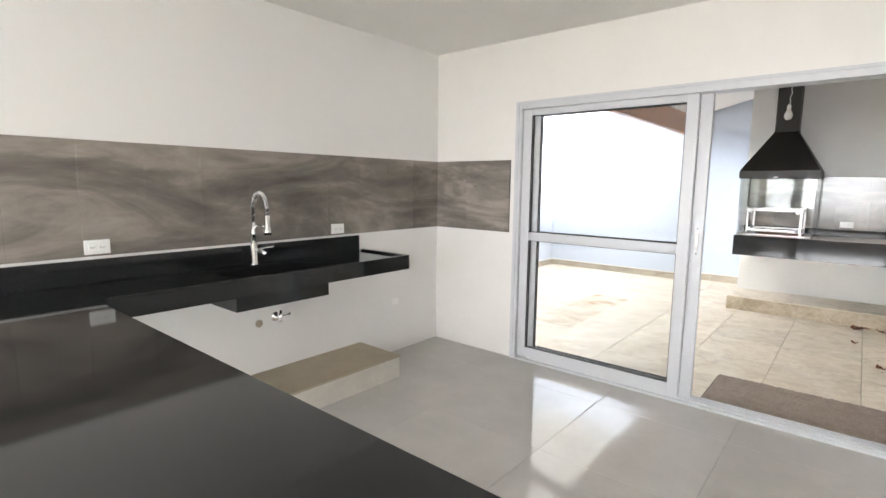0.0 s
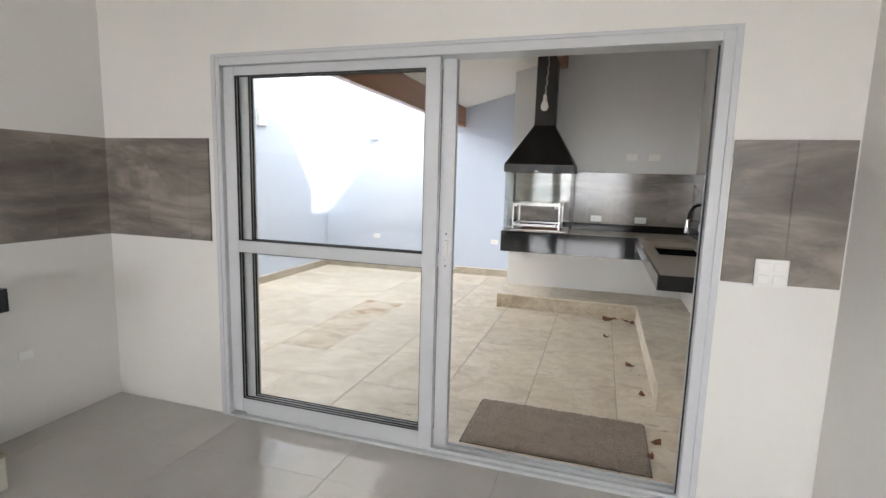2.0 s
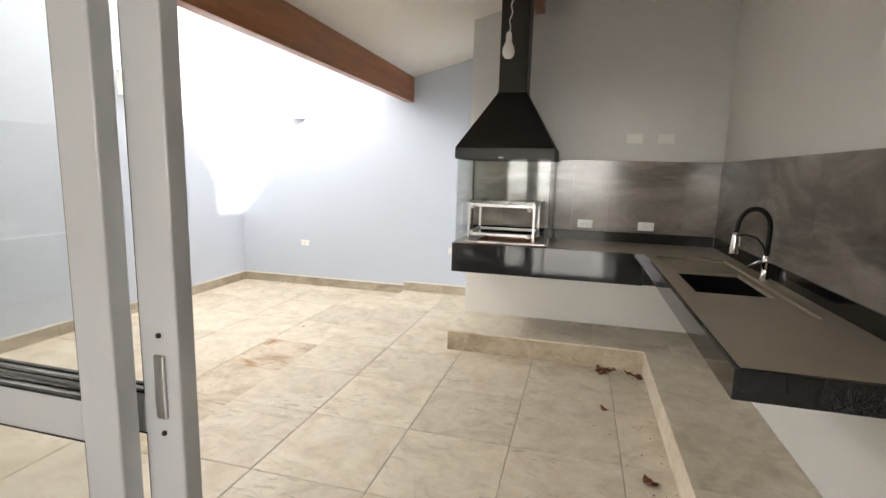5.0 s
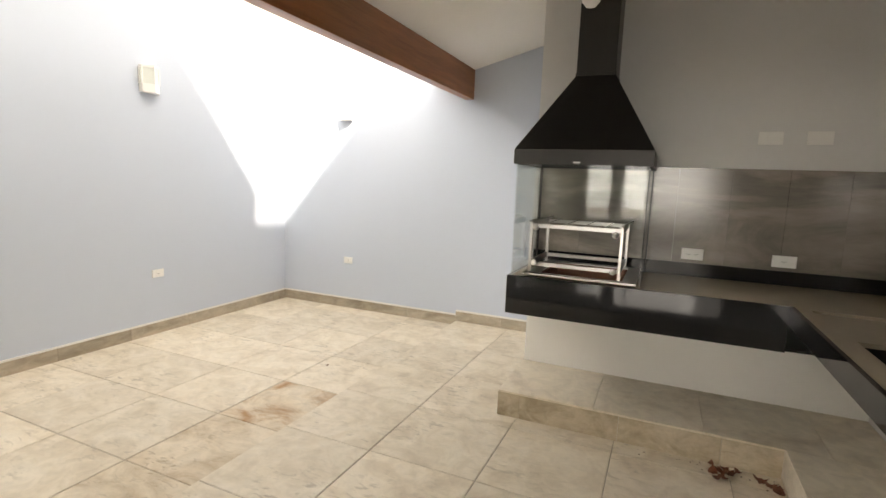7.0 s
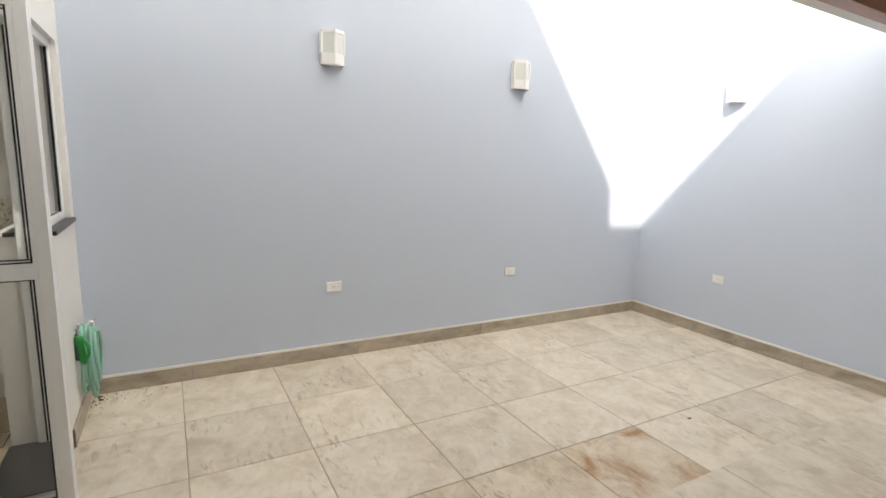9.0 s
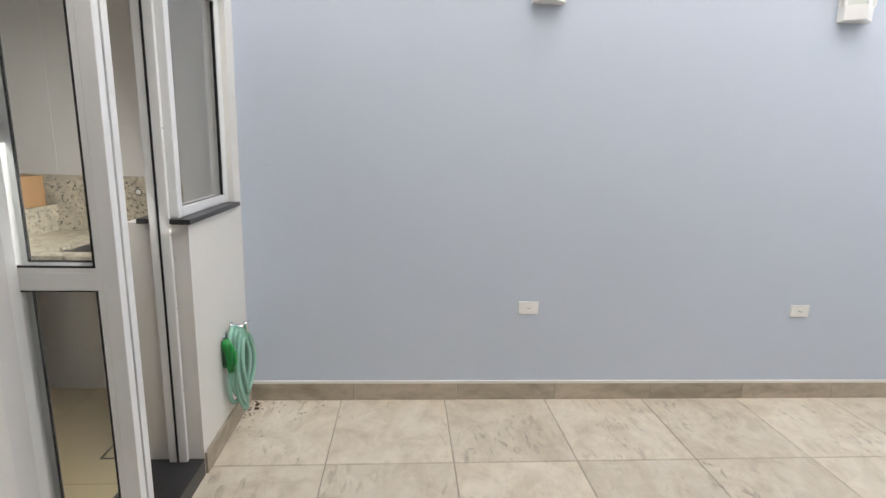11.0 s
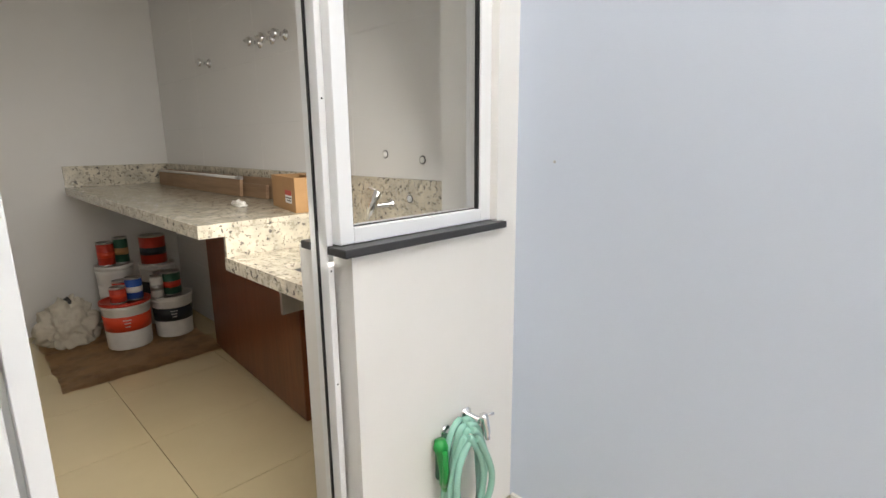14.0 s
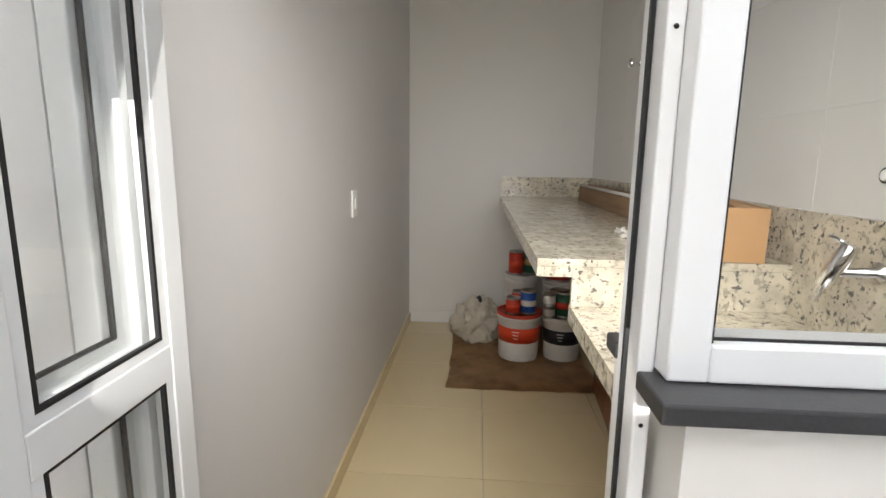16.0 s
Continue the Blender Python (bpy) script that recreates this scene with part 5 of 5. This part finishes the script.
plank(-1.44, -2.98, -1.55, 1.053, 0.02, 0.095, -4, "bare brown plank standing on edge on the worktop")
plank(-1.475, -3.02, -1.30, 1.053, 0.02, 0.075, -4, "bare brown plank standing on edge against another")
plank(-1.51, -3.02, -1.05, 1.053, 0.022, 0.11, -3, "bare brown plank leaning at the splash")
stick = thing("paint_roller_pole", (-1.44, -2.2, 1.155), "thin white pole lying on the planks", "pole")
bm = bmesh.new()
add_tube(bm, [(-1.432, -2.95, 1.158), (-1.442, -1.62, 1.158)], 0.009, 10)
part("tube", bm, BUCKET, stick)
bm = bmesh.new()
add_tube(bm, [(-1.442, -1.6195, 1.158), (-1.443, -1.56, 1.158)], 0.012, 10)
part("end_cap", bm, STEEL, stick)
wrap = thing("plastic_scrap", (-1.22, -1.12, 1.0525), "small crumpled clear plastic scrap on the worktop", "scrap")
bm = bmesh.new()
bmesh.ops.create_icosphere(bm, subdivisions=3, radius=0.035)
for v in bm.verts:
    q = v.co * (1 + 0.9 * noise.noise(v.co * 60))
    v.co = (-1.22 + q.x * 0.7, -1.10 + q.y * 1.3, 1.0525 + max(0.001, q.z * 0.5 + 0.012))
part("film", bm, BUCKET, wrap)

grate = thing("floor_drain", (-1.1, -0.3, 0), "dark rimmed floor drain in the laundry tiles", "drain")
bm = bmesh.new()
for b in ((-1.075, -0.905, -0.165, -0.16), (-1.075, -0.905, 0.0, 0.005), (-1.075, -1.07, -0.16, 0.0), (-0.91, -0.905, -0.16, 0.0)):
    add_box(bm, *b, 0.0005, 0.003)
part("rim", bm, DARK_L, grate)

structure("baseboard", [(LX, -0.153, -3.2095, -3.198, 0.0005, 0.10)], WHITE_TILE, "white tiled skirting at the end wall", "baseboard")
structure("baseboard_side", [(-0.1525, -0.1405, -3.2095, 0.04, 0.0005, 0.075)], LAUNDRY_TILE, "beige porcelain skirting along the grey wall", "baseboard")

# ---- hose on the laundry wall ----
HOSE = mat("translucent_green_hose", (0.30, 0.56, 0.45), 0.25, stain=0.1, stain_scale=30, spec=0.6)
GREEN = mat("bright_green_plastic", (0.01, 0.28, 0.05), 0.35)
hose = thing("garden_hose", (-1.30, PIER + 0.03, 0.27), "translucent green garden hose coiled on a wall tap", "hose")
rg = random.Random(8)
for k in range(5):
    bm = bmesh.new()
    cx, top, bot = -1.245 + rg.uniform(-.02, .02), 0.49 - 0.008 * k, (0.09, 0.12, 0.04, 0.10, 0.15)[k]
    wid, dy = rg.uniform(0.048, 0.075), PIER + 0.028 + 0.017 * k
    pts = []
    for i in range(33):
        a = 2 * math.pi * i / 32
        zz = (top + bot) / 2 + (top - bot) / 2 * math.cos(a)
        s = math.sin(a) * (1.0 + 0.25 * math.sin(a / 2))
        pts.append((cx + wid * s + 0.01 * math.sin(3 * a + k), dy + 0.006 * math.sin(2 * a + k) + 0.012 * (i / 32), zz))
    add_tube(bm, pts, 0.0105, 10)
    part("coil", bm, HOSE, hose)
htap = thing("garden_tap", (-1.31, PIER, 0.48), "chrome garden tap on the white wall", "tap")
bm = bmesh.new()
add_lathe(bm, [(0.024, 0), (0.024, 0.006), (0.012, 0.01), (0.011, 0.062)], (0, 0, 0), 16, pose(-1.31, PIER + 0.001, 0.475, -90))
part("pipe", bm, CHROME, htap)
bm = bmesh.new()
add_lathe(bm, [(0.008, -0.08), (0.010, -0.06), (0.013, -0.055), (0.015, 0.01), (0.013, 0.018), (0.0, 0.02)], (0, 0, 0), 16, pose(-1.32, PIER + 0.073, 0.48, 0, 14))
part("body", bm, CHROME, htap)
bm = bmesh.new()
add_tube(bm, [(-1.32, PIER + 0.073, 0.49), (-1.335, PIER + 0.083, 0.497), (-1.348, PIER + 0.088, 0.496)], 0.0045, 8)
part("handle", bm, CHROME, htap)
bm = bmesh.new()
add_lathe(bm, [(0.022, 0), (0.020, 0.006), (0.010, 0.009)], (0, 0, 0), 16, pose(-1.215, PIER + 0.001, 0.455, -90))
part("stub", bm, CHROME, htap)
clip = thing("hose_nozzle", (-1.19, PIER + 0.02, 0.36), "bright green plastic spray nozzle hanging by the hose", "nozzle")
bm = bmesh.new()
add_lathe(bm, [(0.0, -0.085), (0.016, -0.083), (0.021, -0.06), (0.016, -0.03), (0.018, 0.04), (0.024, 0.06), (0.018, 0.085), (0.0, 0.088)], (0, 0, 0), 16, pose(-1.175, PIER + 0.032, 0.37, 6, 4))
part("grip", bm, GREEN, clip)
bm = bmesh.new()
add_tube(bm, [(-1.165, PIER + 0.05, 0.43), (-1.145, PIER + 0.07, 0.40), (-1.145, PIER + 0.07, 0.35), (-1.16, PIER + 0.05, 0.315)], 0.009, 8)
part("trigger", bm, GREEN, clip)
bm = bmesh.new()
add_box(bm, -1.222, -1.165, PIER + 0.001, PIER + 0.026, 0.31, 0.45, 0.008)
part("wall_bracket", bm, GREEN_L, clip)
LITTER = mat("dry_debris", (0.11, 0.07, 0.04), 0.9, grain=0.5, scale=80)
bm = bmesh.new()
rg = random.Random(21)
for k in range(70):
    if k < 45:
        x, y = PX0 + 0.015 + abs(rg.gauss(0, 0.12)), PIER + 0.02 + abs(rg.gauss(0, 0.035))
    else:
        x, y = PX0 + 0.016 + abs(rg.gauss(0, 0.25)), PIER + 0.03 + abs(rg.gauss(0, 0.25))
    s = rg.uniform(0.0012, 0.0045) if k > 1 else 0.011
    add_box(bm, -s, s, -s * rg.uniform(.3, 1), s * 0.6, 0, s * 0.7, 0, pose(x, y, LOW + 0.0005, rg.uniform(-8, 8), rg.uniform(-8, 8), rg.uniform(0, 360)))
tagged(mesh_ob("debris", bm, LITTER), "dry plant litter swept into the patio corner", "debris", kind="stuff")

bm = bmesh.new()
rg = random.Random(33)
for k in range(60):
    x, y = (3.44 - abs(rg.gauss(0, 0.12)), rg.uniform(1.6, 3.4)) if k < 40 else (rg.uniform(2.6, 3.44), 3.42 - abs(rg.gauss(0, 0.06)))
    q = rg.uniform(0.001, 0.0045)
    add_box(bm, -q, q, -q * rg.uniform(.4, 1), q * 0.7, 0, q * 0.6, 0, pose(x, y, UP + 0.0003, rg.uniform(-8, 8), rg.uniform(-8, 8), rg.uniform(0, 360)))
tagged(mesh_ob("crumbs", bm, LITTER), "leaf crumbs and grit scattered beside the plinth", "debris", kind="stuff")


# ---- tiles, laid last ----
def lay(parent, name, spans, material, bevel):
    cache = {}
    for x0, x1, y0, y1, z0, z1 in spans:
        key = (round(x1 - x0, 4), round(y1 - y0, 4), round(z1 - z0, 4))
        if key not in cache:
            bm = bmesh.new()
            a, b, c = key[0] / 2, key[1] / 2, key[2] / 2
            add_box(bm, -a, a, -b, b, -c, c)
            if bevel:
                bmesh.ops.bevel(bm, geom=list(bm.edges), offset=min(bevel, min(a, b, c) * 0.6), segments=1, affect="EDGES")
            me = bpy.data.meshes.new(name)
            bm.to_mesh(me)
            bm.free()
            me.materials.append(material)
            cache[key] = me
        ob = new(name, cache[key])
        ob.location = ((x0 + x1) / 2, (y0 + y1) / 2, (z0 + z1) / 2)
        ob.parent = parent


def cuts(a, b, start, size):
    """Joint lines from a to b on a grid of that size through start."""
    k = math.ceil((a - start) / size - 1e-6)
    inner = [start + size * i for i in range(k, k + int((b - a) / size) + 2) if a + 0.03 < start + size * i < b - 0.03]
    return [a, *inner, b]


def floor_tiles(parent, xs, ys, z, joint, material, bevel, name="tile", thick=0.011):
    h = joint / 2
    spans = [(xa + h, xb - h, ya + h, yb - h, z - thick, z) for xa, xb in zip(xs, xs[1:]) for ya, yb in zip(ys, ys[1:])]
    PIECES.append((parent, name, spans, material, bevel))


floor_tiles(kitchen_bed, cuts(0, KX1, 0.2, 0.8), cuts(-8.2, -0.0, -0.4, 0.8), 0.0, 0.0014, FLOOR_TILE, 0.0005)
floor_tiles(laundry_bed, cuts(PX0, -0.14, -0.737, 0.6), cuts(-3.21, 0.04, -1.15, 0.6), 0.0, 0.003, LAUNDRY_TILE, 0.0005)
floor_tiles(patio_up, [STEP, 1.38, 2.005, 2.605, 3.2, PX1], cuts(OUT, FAR, 2.66, 0.62), UP, 0.004, PATIO_TILE, 0.003)
floor_tiles(patio_low, [PX0, -0.95, -0.355, 0.24], cuts(OUT, FAR, 2.04, 0.612), LOW, 0.0045, PATIO_TILE, 0.003)
row = cuts(OUT, FAR, 2.04, 0.612)
for k, (ya, yb) in enumerate(zip(row, row[1:])):
    floor_tiles(patio_low, [0.24, STEP], [ya, yb], LOW, 0.0045, STAINED_TILE if 2.7 < (ya + yb) / 2 < 3.2 else MARKED_TILE if 1.4 < (ya + yb) / 2 < 2.7 else PATIO_TILE, 0.003)


def band(parent, axis, const, out, a, b, z0, z1, start, size=0.31):
    spans = []
    cs = cuts(a, b, start, size)
    for p, q in zip(cs, cs[1:]):
        lo, hi = sorted((const, const + out))
        spans.append((lo, hi, p + 0.0004, q - 0.0004, z0, z1) if axis == "x" else (p + 0.0004, q - 0.0004, lo, hi, z0, z1))
    PIECES.append((parent, "tile", spans, BAND_TILE, 0.0003))


B0, B1 = 1.081, 1.682
band(wall_kl, "x", 0.0005, 0.0115, -6.5, -0.0005, B0, B1, -0.03)
band(wall_kf, "y", -0.0005, -0.0115, 0.0125, 0.806, B0, B1, 0.35)
band(wall_kf_end, "y", -0.0005, -0.0115, 3.525, 3.96, B0, B1, 3.755)
band(wall_pb, "y", BBQ - 0.0005, -0.0115, 1.90, PX1 - 0.0125, 0.99, 1.616, 2.83)
band(wall_pr, "x", PX1 - 0.0005, -0.0115, 1.12, BBQ - 0.0005, 0.99, 1.616, 1.7, 0.6)


def skirting(parent, axis, const, out, a, b, z0, z1, start, size=0.6):
    spans = []
    cs = cuts(a, b, start, size)
    for p, q in zip(cs, cs[1:]):
        lo, hi = sorted((const, const + out))
        spans.append((lo, hi, p + 0.001, q - 0.001, z0, z1) if axis == "x" else (p + 0.001, q - 0.001, lo, hi, z0, z1))
    PIECES.append((parent, "skirting_tile", spans, SKIRT_TILE, 0.001))


skirting(wall_pl, "x", PX0 + 0.0005, 0.012, PIER + 0.013, FAR - 0.013, LOW, LOW + 0.105, 0.9)
skirting(wall_pf, "y", FAR - 0.0005, -0.012, PX0 + 0.001, STEP, LOW, LOW + 0.105, -1.0)
skirting(wall_pf, "y", FAR - 0.0005, -0.012, STEP, 1.86, UP, UP + 0.105, 1.3)
skirting(wall_lf, "y", PIER + 0.0005, 0.012, PX0 + 0.001, -0.897, LOW, LOW + 0.105, -1.2)

rows = [0.0, 0.085, 0.429, 0.773, 1.117, 1.461, 1.805, 2.149, 2.493, K_CEIL]
cols = cuts(-3.21, 0.04, -0.62, 0.9)
PIECES.append((wall_ll, "tile", [(PX0, PX0 + 0.002, a + 0.0008, b - 0.0008, za + 0.0008, zb - 0.0008) for a, b in zip(cols, cols[1:]) for za, zb in zip(rows, rows[1:])], WHITE_TILE, 0.0004))

for parent, name, spans, material, bevel in PIECES:
    lay(parent, name, spans, material, bevel)
